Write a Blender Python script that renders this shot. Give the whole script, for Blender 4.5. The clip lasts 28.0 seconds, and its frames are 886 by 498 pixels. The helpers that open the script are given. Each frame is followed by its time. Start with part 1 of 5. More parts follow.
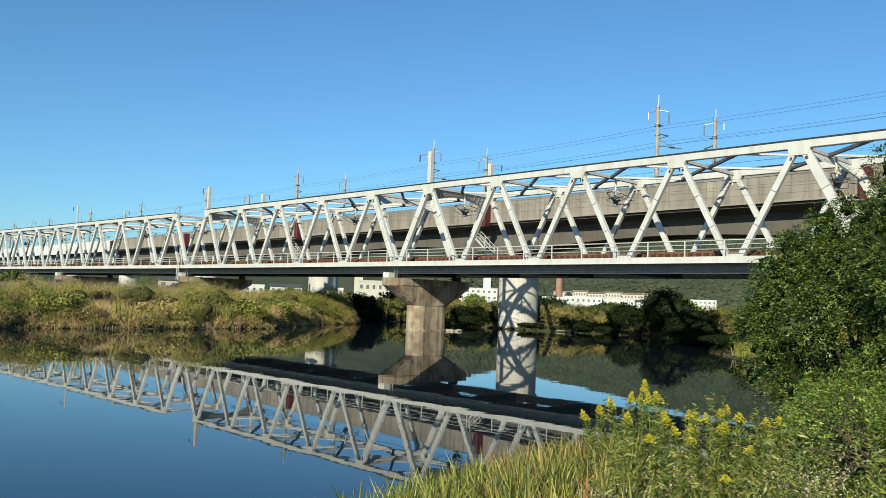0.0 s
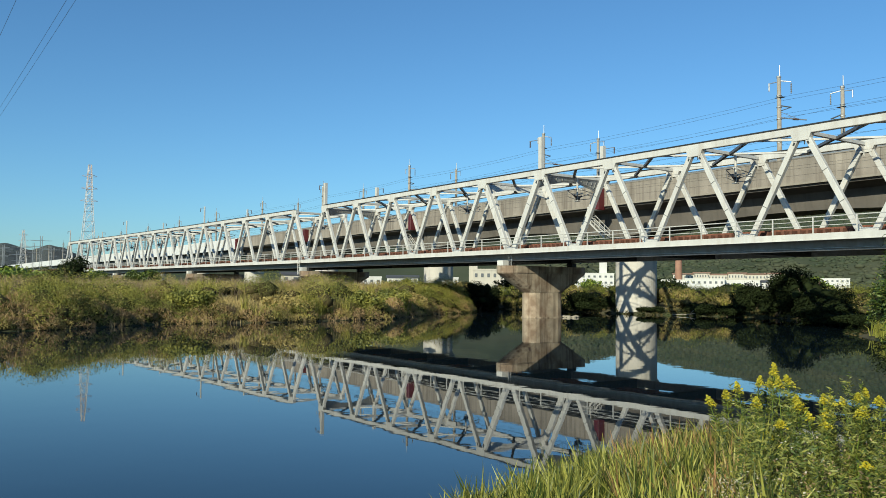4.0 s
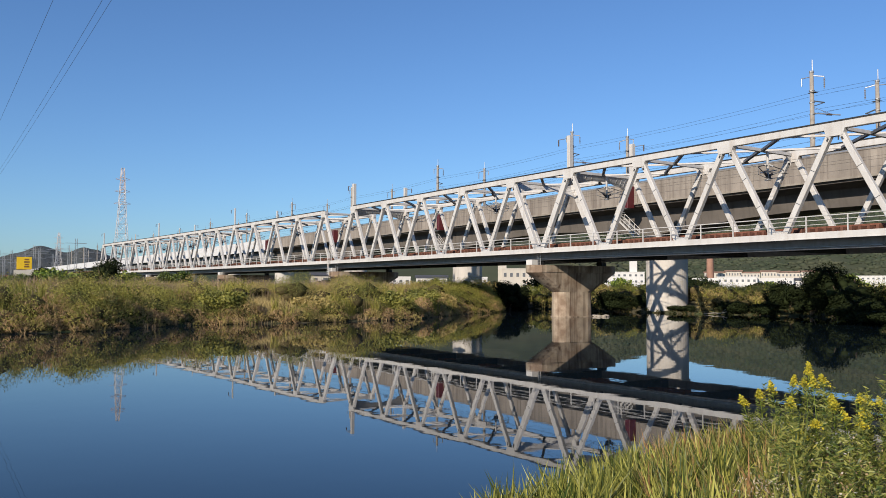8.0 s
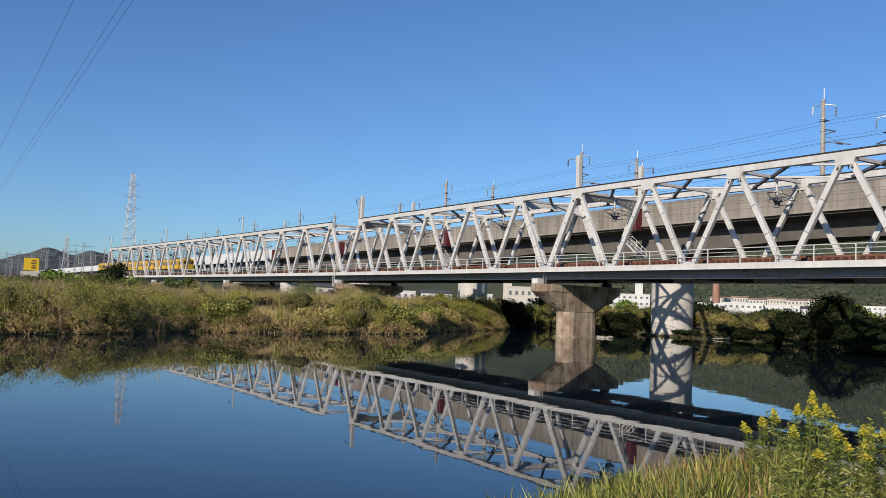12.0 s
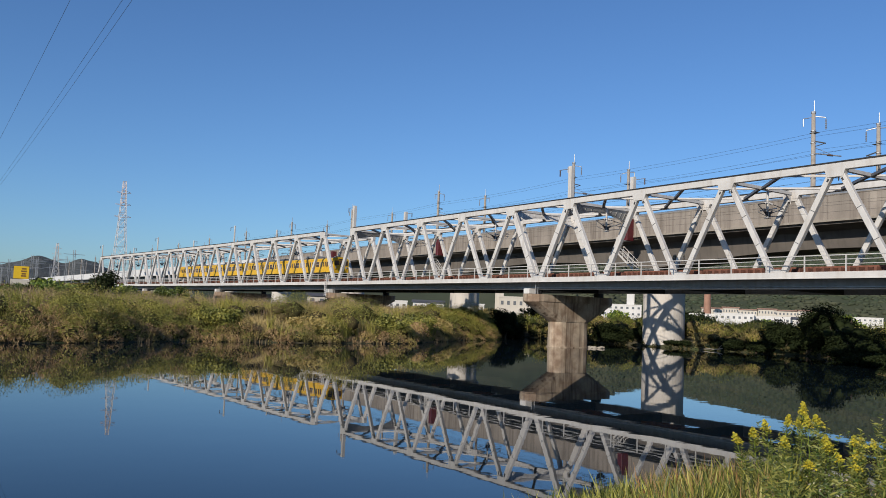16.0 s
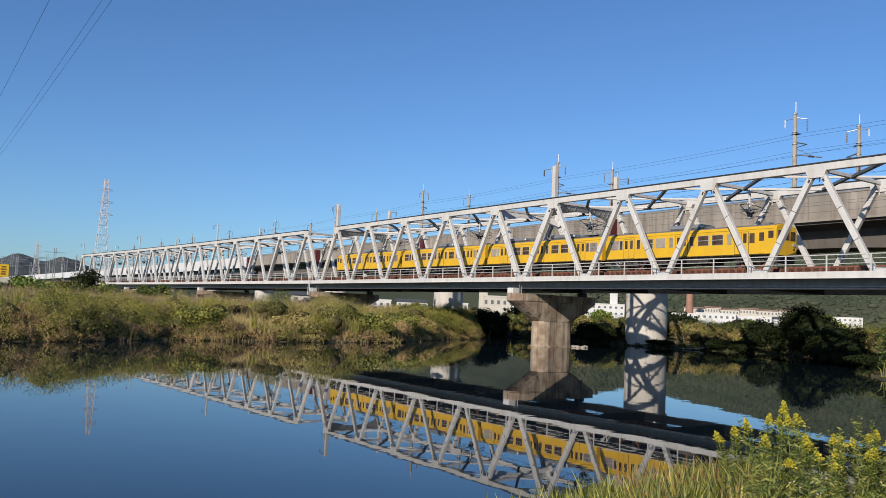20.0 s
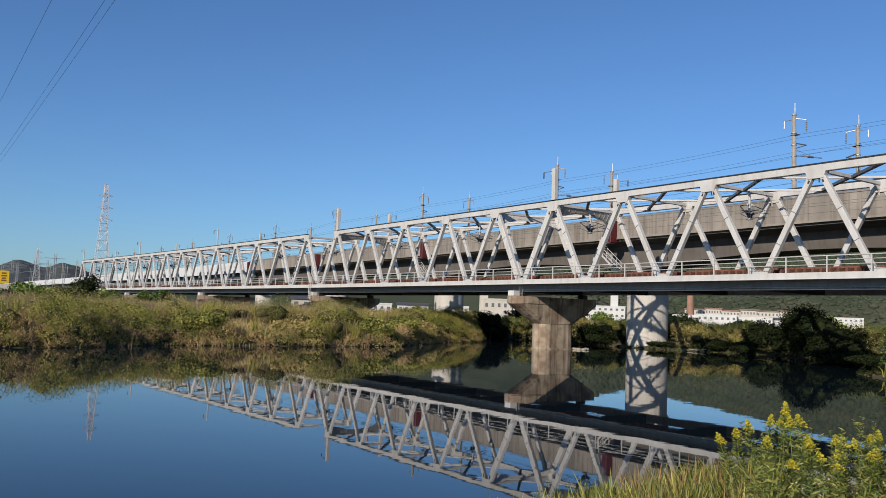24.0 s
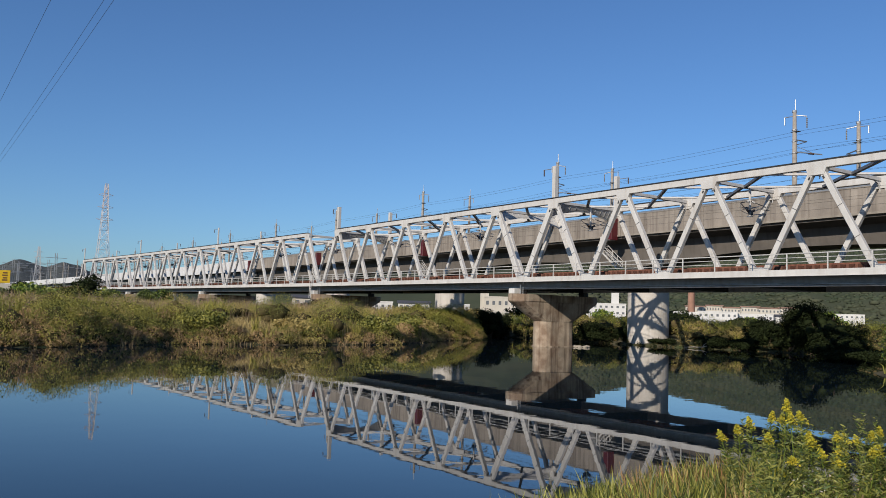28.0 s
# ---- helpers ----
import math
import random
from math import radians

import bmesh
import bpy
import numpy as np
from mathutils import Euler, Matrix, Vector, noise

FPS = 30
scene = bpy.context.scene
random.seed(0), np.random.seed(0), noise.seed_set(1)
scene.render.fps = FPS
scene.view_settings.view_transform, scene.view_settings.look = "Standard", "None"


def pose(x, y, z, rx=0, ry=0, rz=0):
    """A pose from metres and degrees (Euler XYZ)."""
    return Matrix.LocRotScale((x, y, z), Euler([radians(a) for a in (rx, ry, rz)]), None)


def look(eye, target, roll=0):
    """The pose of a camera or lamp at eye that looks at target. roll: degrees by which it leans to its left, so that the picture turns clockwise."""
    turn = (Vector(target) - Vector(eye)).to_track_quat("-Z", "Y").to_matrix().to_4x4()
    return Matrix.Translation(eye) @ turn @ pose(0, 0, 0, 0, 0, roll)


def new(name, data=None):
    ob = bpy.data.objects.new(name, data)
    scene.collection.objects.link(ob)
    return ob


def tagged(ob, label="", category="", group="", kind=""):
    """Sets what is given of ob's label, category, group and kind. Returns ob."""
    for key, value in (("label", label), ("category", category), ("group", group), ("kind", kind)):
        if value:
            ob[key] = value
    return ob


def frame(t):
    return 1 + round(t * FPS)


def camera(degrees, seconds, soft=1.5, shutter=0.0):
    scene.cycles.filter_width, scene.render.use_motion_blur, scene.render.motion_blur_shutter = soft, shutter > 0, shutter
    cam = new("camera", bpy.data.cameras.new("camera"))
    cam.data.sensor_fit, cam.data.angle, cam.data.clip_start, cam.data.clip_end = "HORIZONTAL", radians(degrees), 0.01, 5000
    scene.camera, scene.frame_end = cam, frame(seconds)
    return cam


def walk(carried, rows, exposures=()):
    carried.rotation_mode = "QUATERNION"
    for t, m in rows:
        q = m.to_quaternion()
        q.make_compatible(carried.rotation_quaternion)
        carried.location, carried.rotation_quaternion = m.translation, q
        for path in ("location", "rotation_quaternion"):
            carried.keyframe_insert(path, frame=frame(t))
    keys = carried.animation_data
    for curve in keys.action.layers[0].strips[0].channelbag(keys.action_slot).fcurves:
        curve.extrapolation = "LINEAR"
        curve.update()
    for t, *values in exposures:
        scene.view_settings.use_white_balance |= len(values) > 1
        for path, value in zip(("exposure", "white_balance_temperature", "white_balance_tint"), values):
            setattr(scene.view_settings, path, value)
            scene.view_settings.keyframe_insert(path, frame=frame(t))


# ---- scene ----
EYE = Vector((0.0, 0.0, 3.335))
cam = camera(55.98, 28.0, soft=0.6)


def aim(yaw, pitch, roll):
    """The standing camera's pose: yaw from north to west, pitch up and lean, in degrees."""
    a, b = radians(yaw), radians(pitch)
    return look(EYE, EYE + Vector((-math.sin(a) * math.cos(b), math.cos(a) * math.cos(b), math.sin(b))), roll)


# seconds, yaw, pitch, lean
VIEWS = (
    (0.0, 47.070, 3.677, 2.164),
    (0.5, 48.439, 3.546, 1.983),
    (1.0, 49.531, 3.446, 1.817),
    (1.5, 50.436, 3.416, 1.668),
    (2.0, 51.219, 3.281, 1.459),
    (2.5, 52.066, 3.057, 1.262),
    (3.0, 53.004, 2.862, 1.096),
    (3.5, 53.960, 2.738, 0.792),
    (4.0, 54.847, 2.673, 0.491),
    (4.5, 55.401, 2.682, 0.237),
    (6.5, 55.928, 2.614, 0.208),
    (7.0, 56.179, 2.604, 0.152),
    (7.5, 56.513, 2.603, 0.130),
    (8.0, 56.825, 2.649, 0.183),
    (8.5, 57.005, 2.638, 0.318),
    (8.9, 57.030, 2.640, 0.330),
    (9.0, 56.908, 2.753, 2.578),
    (9.5, 57.140, 3.025, 2.645),
    (10.0, 57.195, 3.169, 2.539),
    (10.5, 57.352, 3.090, 2.347),
    (11.0, 57.349, 3.526, 2.308),
    (11.5, 57.379, 3.594, 2.196),
    (12.0, 57.277, 3.706, 2.194),
    (12.5, 57.290, 3.808, 2.216),
    (14.5, 56.975, 4.109, 2.275),
    (15.0, 56.901, 4.202, 2.343),
    (15.5, 56.845, 4.321, 2.393),
    (16.0, 56.758, 4.394, 2.387),
    (16.5, 56.713, 4.394, 2.389),
    (17.0, 56.647, 4.254, 2.381),
    (17.5, 56.348, 4.295, 2.349),
    (18.0, 56.316, 4.296, 2.372),
    (18.5, 56.147, 4.216, 2.388),
    (19.0, 55.973, 4.248, 2.470),
    (19.5, 55.613, 4.272, 2.483),
    (20.0, 55.657, 4.382, 2.489),
    (20.5, 55.675, 4.318, 2.451),
    (21.0, 55.778, 4.436, 2.413),
    (21.5, 55.843, 4.568, 2.362),
    (23.5, 55.717, 4.638, 2.154),
    (24.0, 55.681, 4.605, 2.085),
    (24.5, 55.731, 4.634, 2.092),
    (25.0, 55.669, 4.541, 2.008),
    (25.5, 55.550, 4.364, 1.977),
    (26.0, 55.669, 4.493, 1.927),
    (26.5, 55.701, 4.545, 1.860),
    (27.0, 55.679, 4.481, 1.850),
    (27.5, 55.677, 4.499, 1.889),
    (28.0, 55.720, 4.467, 1.874),
)
walk(cam, [(t, aim(a, b, c)) for t, a, b, c in VIEWS],
     exposures=[(0.0, 0.46, 6700, -6), (1.0, 0.49, 6700, -6), (2.0, 0.40, 6700, -6), (3.0, 0.35, 6680, -6), (4.5, 0.32, 6650, -7), (6.5, 0.29, 6680, 11), (8.0, 0.27, 6700, 11), (9.0, 0.22, 6650, 11), (10.0, 0.17, 6550, 10), (12.0, 0.15, 6500, 10), (15.0, 0.14, 6500, 10), (16.0, 0.06, 6500, 10), (17.0, 0.03, 6500, 10), (18.0, 0.06, 6500, 10), (19.0, 0.14, 6500, 10),
                (20.0, 0.19, 6500, 10), (21.0, 0.27, 6500, 10), (23.5, 0.12, 6500, 10), (25.0, 0.0, 6500, 10), (28.0, 0.0, 6500, 10)])

# ---- sun and sky ----
SUN = Vector((0.465, -1.0, 0.503)).normalized()  # towards the sun
sky_world = bpy.data.worlds.new("sky")
scene.world = sky_world
sky_world.use_nodes = True
wn = sky_world.node_tree.nodes
sky = wn.new("ShaderNodeTexSky")
sky.sky_type, sky.sun_disc = "NISHITA", False
sky.sun_elevation, sky.sun_rotation = math.asin(SUN.z), math.atan2(SUN.x, SUN.y)
sky.air_density, sky.dust_density, sky.ozone_density, sky.altitude = 1.0, 0.5, 3.0, 30
clear = wn.new("ShaderNodeMix")
clear.data_type, clear.blend_type = "RGBA", "MULTIPLY"
clear.inputs[0].default_value, clear.inputs[7].default_value = 1.0, (0.69, 0.965, 1.30, 1)  # a clear, deep blue autumn sky
sky_world.node_tree.links.new(sky.outputs[0], clear.inputs[6])
sky_world.node_tree.links.new(clear.outputs[2], wn["Background"].inputs[0])
wn["Background"].inputs[1].default_value = 0.085
sun = new("sun", bpy.data.lights.new("sun", "SUN"))
sun.data.energy, sun.data.angle, sun.data.color = 4.9, radians(0.53), (1.0, 0.895, 0.77)
sun.matrix_world = look(SUN * 100, (0, 0, 0))

# ---- materials ----


def mat(name, base, rough=0.7, metal=0.0, vary=0.25, scale=2.0, fine=18.0, second=None, patch=0.0, bump=0.0, spec=0.4,
        streak=0.0, streak_col=(0.12, 0.07, 0.04), island=0.0, each=0.0, stretch=(1, 1, 1), patch_scale=0.3, thin=0.0, streak_from=0.5, skew=1.0):
    """A surface: base colour varied at two scales, patches of a second colour, vertical streaks, relief."""
    m = bpy.data.materials.new(name)
    m.use_nodes = True
    nt = m.node_tree
    n, link = nt.nodes, nt.links.new
    bsdf = n["Principled BSDF"]
    bsdf.inputs["Roughness"].default_value = rough
    bsdf.inputs["Metallic"].default_value = metal
    bsdf.inputs["Specular IOR Level"].default_value = spec
    co = n.new("ShaderNodeTexCoord")
    mp = n.new("ShaderNodeMapping")
    mp.inputs["Scale"].default_value = stretch
    link(co.outputs["Object"], mp.inputs[0])

    def noise_tex(sc, detail=4.0, vec=None):
        t = n.new("ShaderNodeTexNoise")
        t.inputs["Scale"].default_value, t.inputs["Detail"].default_value = sc, detail
        link(vec or mp.outputs[0], t.inputs["Vector"])
        return t.outputs["Fac"]

    def ramp(fac, lo, hi):
        r = n.new("ShaderNodeMapRange")
        r.inputs["From Min"].default_value, r.inputs["From Max"].default_value = lo, hi
        link(fac, r.inputs["Value"])
        return r.outputs[0]

    def mix(fac, a, b, kind="MIX"):
        x = n.new("ShaderNodeMix")
        x.data_type, x.blend_type = "RGBA", kind
        if isinstance(fac, float):
            x.inputs[0].default_value = fac
        else:
            link(fac, x.inputs[0])
        for k, v in ((6, a), (7, b)):
            if isinstance(v, tuple):
                x.inputs[k].default_value = (*v, 1)
            else:
                link(v, x.inputs[k])
        return x.outputs[2]

    def mul(fac, k):
        x = n.new("ShaderNodeMath")
        x.operation = "MULTIPLY"
        link(fac, x.inputs[0])
        x.inputs[1].default_value = k
        return x.outputs[0]

    dark = tuple(c * (1 - vary) for c in base)
    lite = tuple(min(1, c * (1 + vary)) for c in base)
    col = mix(ramp(noise_tex(scale), 0.3, 0.7), dark, lite)
    grain = noise_tex(fine, 3.0)
    col = mix(mul(ramp(grain, 0.35, 0.75), vary * 0.8), col, tuple(c * 0.45 for c in base))
    if second is not None:
        if island:
            g = n.new("ShaderNodeNewGeometry")
            pw = n.new("ShaderNodeMath")
            pw.operation = "POWER"
            link(g.outputs["Random Per Island"], pw.inputs[0])
            pw.inputs[1].default_value = skew
            col = mix(mul(pw.outputs[0], island), col, second)
        if patch:
            col = mix(mul(ramp(noise_tex(patch_scale, 5.0), 0.45, 0.65), patch), col, second)
    if each:
        oi = n.new("ShaderNodeObjectInfo")
        col = mix(mul(oi.outputs["Random"], each), col, tuple(c * 0.4 for c in base))
    if streak:
        mp2 = n.new("ShaderNodeMapping")
        mp2.inputs["Scale"].default_value = (2.2, 2.2, 0.12)
        link(co.outputs["Object"], mp2.inputs[0])
        col = mix(mul(ramp(noise_tex(0.85, 8.0, mp2.outputs[0]), streak_from, streak_from + 0.24), streak), col, streak_col)
    link(col, bsdf.inputs["Base Color"])
    if thin:  # light that shines through a leaf
        tr = n.new("ShaderNodeBsdfTranslucent")
        link(col, tr.inputs["Color"])
        ms = n.new("ShaderNodeMixShader")
        ms.inputs[0].default_value = thin
        link(bsdf.outputs[0], ms.inputs[1])
        link(tr.outputs[0], ms.inputs[2])
        link(ms.outputs[0], n["Material Output"].inputs["Surface"])
    if bump:
        bp = n.new("ShaderNodeBump")
        bp.inputs["Strength"].default_value, bp.inputs["Distance"].default_value = 0.6, bump
        link(grain, bp.inputs["Height"])
        link(bp.outputs[0], bsdf.inputs["Normal"])
    return m


PAINT = mat("white_bridge_paint", (0.485, 0.474, 0.45), 0.5, vary=0.08, scale=0.6, fine=9, streak=0.35, streak_col=(0.254, 0.208, 0.162))
# darker copy of the bridge paint, with the braces' shade in its colour
SHADED_PAINT = mat("shaded_brace_paint", (0.1, 0.108, 0.123), 0.5, vary=0.2, streak=0.3)
CHORD_GREY = mat("grey_chord", (0.1944, 0.2016, 0.216), 0.5, vary=0.15, streak=0.3)
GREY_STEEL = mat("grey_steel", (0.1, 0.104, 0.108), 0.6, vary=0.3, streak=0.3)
DARK_STEEL = mat("dark_steel", (0.0385, 0.04, 0.0423), 0.55, vary=0.3)
GALV = mat("galvanised_steel", (0.323, 0.331, 0.339), 0.45, metal=0.6, vary=0.15)
RUST = mat("rusty_steel", (0.154, 0.0577, 0.0347), 0.8, vary=0.4, scale=3)
SLEEPER = mat("reddish_sleeper", (0.154, 0.0655, 0.0423), 0.85, vary=0.35, each=0.5)
CONC = mat("grey_concrete", (0.254, 0.227, 0.189), 0.85, vary=0.14, scale=0.35, fine=14, streak=0.5, streak_col=(0.108, 0.0924, 0.077), bump=0.01)
CONC_PARAPET = mat("brown_stained_parapet_concrete", (0.277, 0.243, 0.204), 0.88, vary=0.25, scale=0.25, fine=6, streak=0.65, streak_col=(0.1, 0.0809, 0.0655), bump=0.012, streak_from=0.46, each=0.25)
CONC_PIER = mat("stained_pier_concrete", (0.385, 0.315, 0.235), 0.88, vary=0.4, scale=0.45, fine=14, second=(0.154, 0.0963, 0.0616), patch=0.8, patch_scale=0.55, streak=1.0, streak_col=(0.07, 0.04, 0.024), bump=0.02, streak_from=0.48)
CONC_COLUMN = mat("pale_column_concrete", (0.477, 0.45, 0.408), 0.85, vary=0.1, scale=0.4, fine=8, streak=0.3, streak_col=(0.208, 0.193, 0.169), bump=0.008)
# deck overhang's shade is in these two dark bases; the streaks are weathering
CONC_GIRDER = mat("shaded_girder_concrete", (0.12, 0.107, 0.094), 0.9, vary=0.2, scale=0.3, streak=0.5, streak_col=(0.06, 0.055, 0.05))
CONC_DARK = mat("weathered_shaded_concrete", (0.0655, 0.0577, 0.0508), 0.9, vary=0.2, streak=0.3)
WHITE_GIRDER = mat("white_girder_paint", (0.57, 0.57, 0.562), 0.5, vary=0.05, streak=0.12)
MAROON = mat("maroon_paint", (0.0847, 0.0123, 0.0154), 0.5, vary=0.2)
YELLOW = mat("yellow_train_paint", (0.554, 0.331, 0.0193), 0.35, vary=0.06, scale=0.8, fine=30, streak=0.12, streak_col=(0.347, 0.193, 0.0231))
ROOF_GREY = mat("grey_roof_paint", (0.123, 0.123, 0.123), 0.7, vary=0.25)
BLACK = mat("black_rubber", (0.02, 0.02, 0.02), 0.7, vary=0.3)
UNDER = mat("sooty_underframe", (0.027, 0.0246, 0.0231), 0.8, vary=0.4)
GLASS = mat("dark_train_glass", (0.07, 0.045, 0.03), 0.2, vary=0.6, scale=1.2, spec=0.25)
# pale panes: the sky's reflection put into the glass colour
GLASS_PALE = mat("sky_lit_train_glass", (0.20, 0.17, 0.14), 0.25, vary=0.4, scale=1.5, spec=0.4)
CURTAIN = mat("drawn_blind", (0.277, 0.239, 0.193), 0.4, vary=0.12)
SILVER = mat("window_frame_metal", (0.424, 0.424, 0.416), 0.4, metal=0.5, vary=0.1)
POLE_CONC = mat("weathered_pole_concrete", (0.308, 0.277, 0.239), 0.85, vary=0.2, streak=0.4)
INSUL = mat("brown_insulator", (0.077, 0.0539, 0.0462), 0.3, vary=0.2)
WIRE = mat("dark_wire", (0.03, 0.03, 0.032), 0.6, vary=0.1)
PYLON = mat("pylon_steel", (0.554, 0.547, 0.539), 0.5, metal=0.2, vary=0.15)
PYLON_RED = mat("faded_red_steel", (0.477, 0.37, 0.323), 0.6, vary=0.15)
SOIL = mat("bank_soil", (0.065, 0.057, 0.032), 0.95, vary=0.4, scale=0.4, fine=5, second=(0.05, 0.075, 0.02), patch=0.9, bump=0.08, patch_scale=0.15)
REED = mat("reed_leaf", (0.37, 0.29, 0.105), 0.7, vary=0.3, scale=0.12, fine=2, second=(0.33, 0.235, 0.125), island=0.45, patch=0.5, patch_scale=0.12, spec=0.25, thin=0.25)
REED_GREEN = mat("green_reed_leaf", (0.25, 0.25, 0.05), 0.65, vary=0.35, scale=0.12, fine=2, second=(0.40, 0.34, 0.085), island=0.7, spec=0.25, thin=0.25)
STRAW = mat("straw_grass_blade", (0.54, 0.42, 0.20), 0.75, vary=0.2, scale=0.3, fine=3, second=(0.36, 0.30, 0.10), island=0.6, thin=0.2)
PLUME = mat("mauve_reed_plume", (0.25, 0.17, 0.12), 0.85, vary=0.25, scale=0.2, fine=3, second=(0.33, 0.25, 0.17), island=0.8, thin=0.2)
PALE_LEAF = mat("withered_pale_leaf", (0.47, 0.43, 0.33), 0.8, vary=0.25, scale=4, second=(0.28, 0.21, 0.13), island=0.9)
MARSH = mat("marsh_reed_leaf", (0.15, 0.18, 0.03), 0.65, vary=0.4, scale=0.15, fine=2, second=(0.33, 0.30, 0.065), island=0.8, patch=0.5, patch_scale=0.12, spec=0.25, thin=0.25)
DRY = mat("dry_stem", (0.33, 0.25, 0.13), 0.8, vary=0.3, scale=0.3, second=(0.20, 0.13, 0.07), island=0.9, thin=0.15)
GRASS_NEAR = mat("sunlit_grass_blade", (0.032, 0.058, 0.010), 0.5, vary=0.35, scale=1.6, fine=5, second=(0.37, 0.35, 0.075), island=0.95, spec=0.35, thin=0.12, skew=1.4)
GRASS_BROWN = mat("browned_grass_blade", (0.24, 0.115, 0.045), 0.7, vary=0.25, scale=0.8, second=(0.30, 0.24, 0.09), island=0.9)
WEED = mat("far_weed_leaf", (0.32, 0.26, 0.08), 0.6, vary=0.35, scale=0.4, fine=3, second=(0.42, 0.32, 0.12), island=0.5, thin=0.2, patch=0.8, patch_scale=0.3)
WEED_GREEN = mat("green_weed_leaf", (0.095, 0.118, 0.022), 0.6, vary=0.35, scale=0.4, fine=3, second=(0.40, 0.36, 0.075), island=0.4, thin=0.2, patch=0.8, patch_scale=0.45)
WEED_BROWN = mat("russet_weed_leaf", (0.40, 0.25, 0.115), 0.75, vary=0.35, scale=0.4, fine=3, second=(0.44, 0.33, 0.18), island=0.6, thin=0.15)
LEAF = mat("green_leaf", (0.045, 0.095, 0.014), 0.5, vary=0.4, scale=0.8, fine=6, second=(0.32, 0.38, 0.06), island=0.95, spec=0.4, thin=0.2, skew=1.4)
STALK_LEAF = mat("goldenrod_leaf", (0.04, 0.066, 0.013), 0.55, vary=0.35, scale=2, fine=8, second=(0.27, 0.28, 0.05), island=0.95, spec=0.35, thin=0.2, skew=1.3)
LEAF_TREE = mat("tree_leaf", (0.020, 0.045, 0.007), 0.45, vary=0.35, scale=1.2, fine=6, second=(0.21, 0.25, 0.04), island=0.95, spec=0.45, thin=0.15, skew=2.0)
# dark foliage; on the northern shore it also paints the bridge's shade
LEAF_DARK_SHADED = mat("dark_shaded_leaf", (0.011, 0.017, 0.006), 0.8, vary=0.35, scale=0.5, second=(0.02, 0.028, 0.009), island=0.9, spec=0.1, thin=0.06)
LEAF_LIME = mat("fresh_weed_leaf", (0.05, 0.085, 0.017), 0.5, vary=0.35, scale=1.0, second=(0.31, 0.30, 0.07), island=0.95, thin=0.2, skew=1.4)
BLOOM = mat("goldenrod_bloom", (0.50, 0.39, 0.02), 0.7, vary=0.2, scale=6, second=(0.22, 0.26, 0.035), island=0.9)
WHITE_BLOOM = mat("pale_seed_head", (0.52, 0.49, 0.42), 0.8, vary=0.15, scale=5, second=(0.32, 0.25, 0.16), island=0.9)
# twigs and inner leaves with the gloom of a clump in their colour
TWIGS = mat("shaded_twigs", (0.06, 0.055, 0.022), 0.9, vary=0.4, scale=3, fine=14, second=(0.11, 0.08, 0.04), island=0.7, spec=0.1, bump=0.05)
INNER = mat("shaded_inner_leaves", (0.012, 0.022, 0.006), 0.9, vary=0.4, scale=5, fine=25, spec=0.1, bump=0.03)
BARK = mat("grey_brown_bark", (0.0924, 0.0693, 0.0462), 0.9, vary=0.35, scale=6, fine=30, bump=0.02)
FOREST = mat("far_forest", (0.042, 0.058, 0.036), 0.95, vary=0.2, scale=0.02, fine=0.16, second=(0.080, 0.082, 0.053), patch=0.6, patch_scale=0.012, island=0.55, spec=0.05)
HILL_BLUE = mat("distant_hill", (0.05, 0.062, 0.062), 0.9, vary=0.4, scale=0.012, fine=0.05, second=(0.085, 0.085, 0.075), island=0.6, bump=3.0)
BUILD_WHITE = mat("white_render_wall", (0.539, 0.531, 0.508), 0.8, vary=0.06, scale=0.1, streak=0.15)
BUILD_CREAM = mat("cream_render_wall", (0.462, 0.431, 0.37), 0.8, vary=0.08, scale=0.1, streak=0.15)
ROOF_TILE = mat("orange_roof_tile", (0.354, 0.208, 0.139), 0.8, vary=0.2)
ROOF_DARK = mat("dark_roof_tile", (0.077, 0.077, 0.0809), 0.7, vary=0.2)
WINDOW_FAR = mat("far_window_glass", (0.123, 0.131, 0.139), 0.25, vary=0.3, spec=0.6)
BRICK_STACK = mat("chimney_brick", (0.277, 0.154, 0.108), 0.9, vary=0.15, scale=0.3)
SIGN_YELLOW = mat("yellow_wall_panel", (0.616, 0.4, 0.0154), 0.5, vary=0.05)
SIGN_RED = mat("dark_sign_lettering", (0.154, 0.077, 0.0231), 0.6, vary=0.1)
ROCK = mat("pale_rock", (0.308, 0.277, 0.239), 0.85, vary=0.25, scale=2, bump=0.03)

WATER = bpy.data.materials.new("river_water")
WATER.use_nodes = True
_n, _l = WATER.node_tree.nodes, WATER.node_tree.links.new
_b = _n["Principled BSDF"]
_b.inputs["Base Color"].default_value = (0.006, 0.012, 0.018, 1)
_b.inputs["Roughness"].default_value = 0.015
_b.inputs["IOR"].default_value = 1.33
_c = _n.new("ShaderNodeTexCoord")
_m = _n.new("ShaderNodeMapping")
_m.inputs["Scale"].default_value = (1.0, 1.0, 1.0)
_t = _n.new("ShaderNodeTexNoise")
_t.inputs["Scale"].default_value, _t.inputs["Detail"].default_value = 0.55, 3.0
_p = _n.new("ShaderNodeBump")
_p.inputs["Strength"].default_value, _p.inputs["Distance"].default_value = 0.18, 0.012
_l(_c.outputs["Object"], _m.inputs[0])
_l(_m.outputs[0], _t.inputs["Vector"])
_l(_t.outputs["Fac"], _p.inputs["Height"])
_l(_p.outputs[0], _b.inputs["Normal"])

# ---- building blocks ----


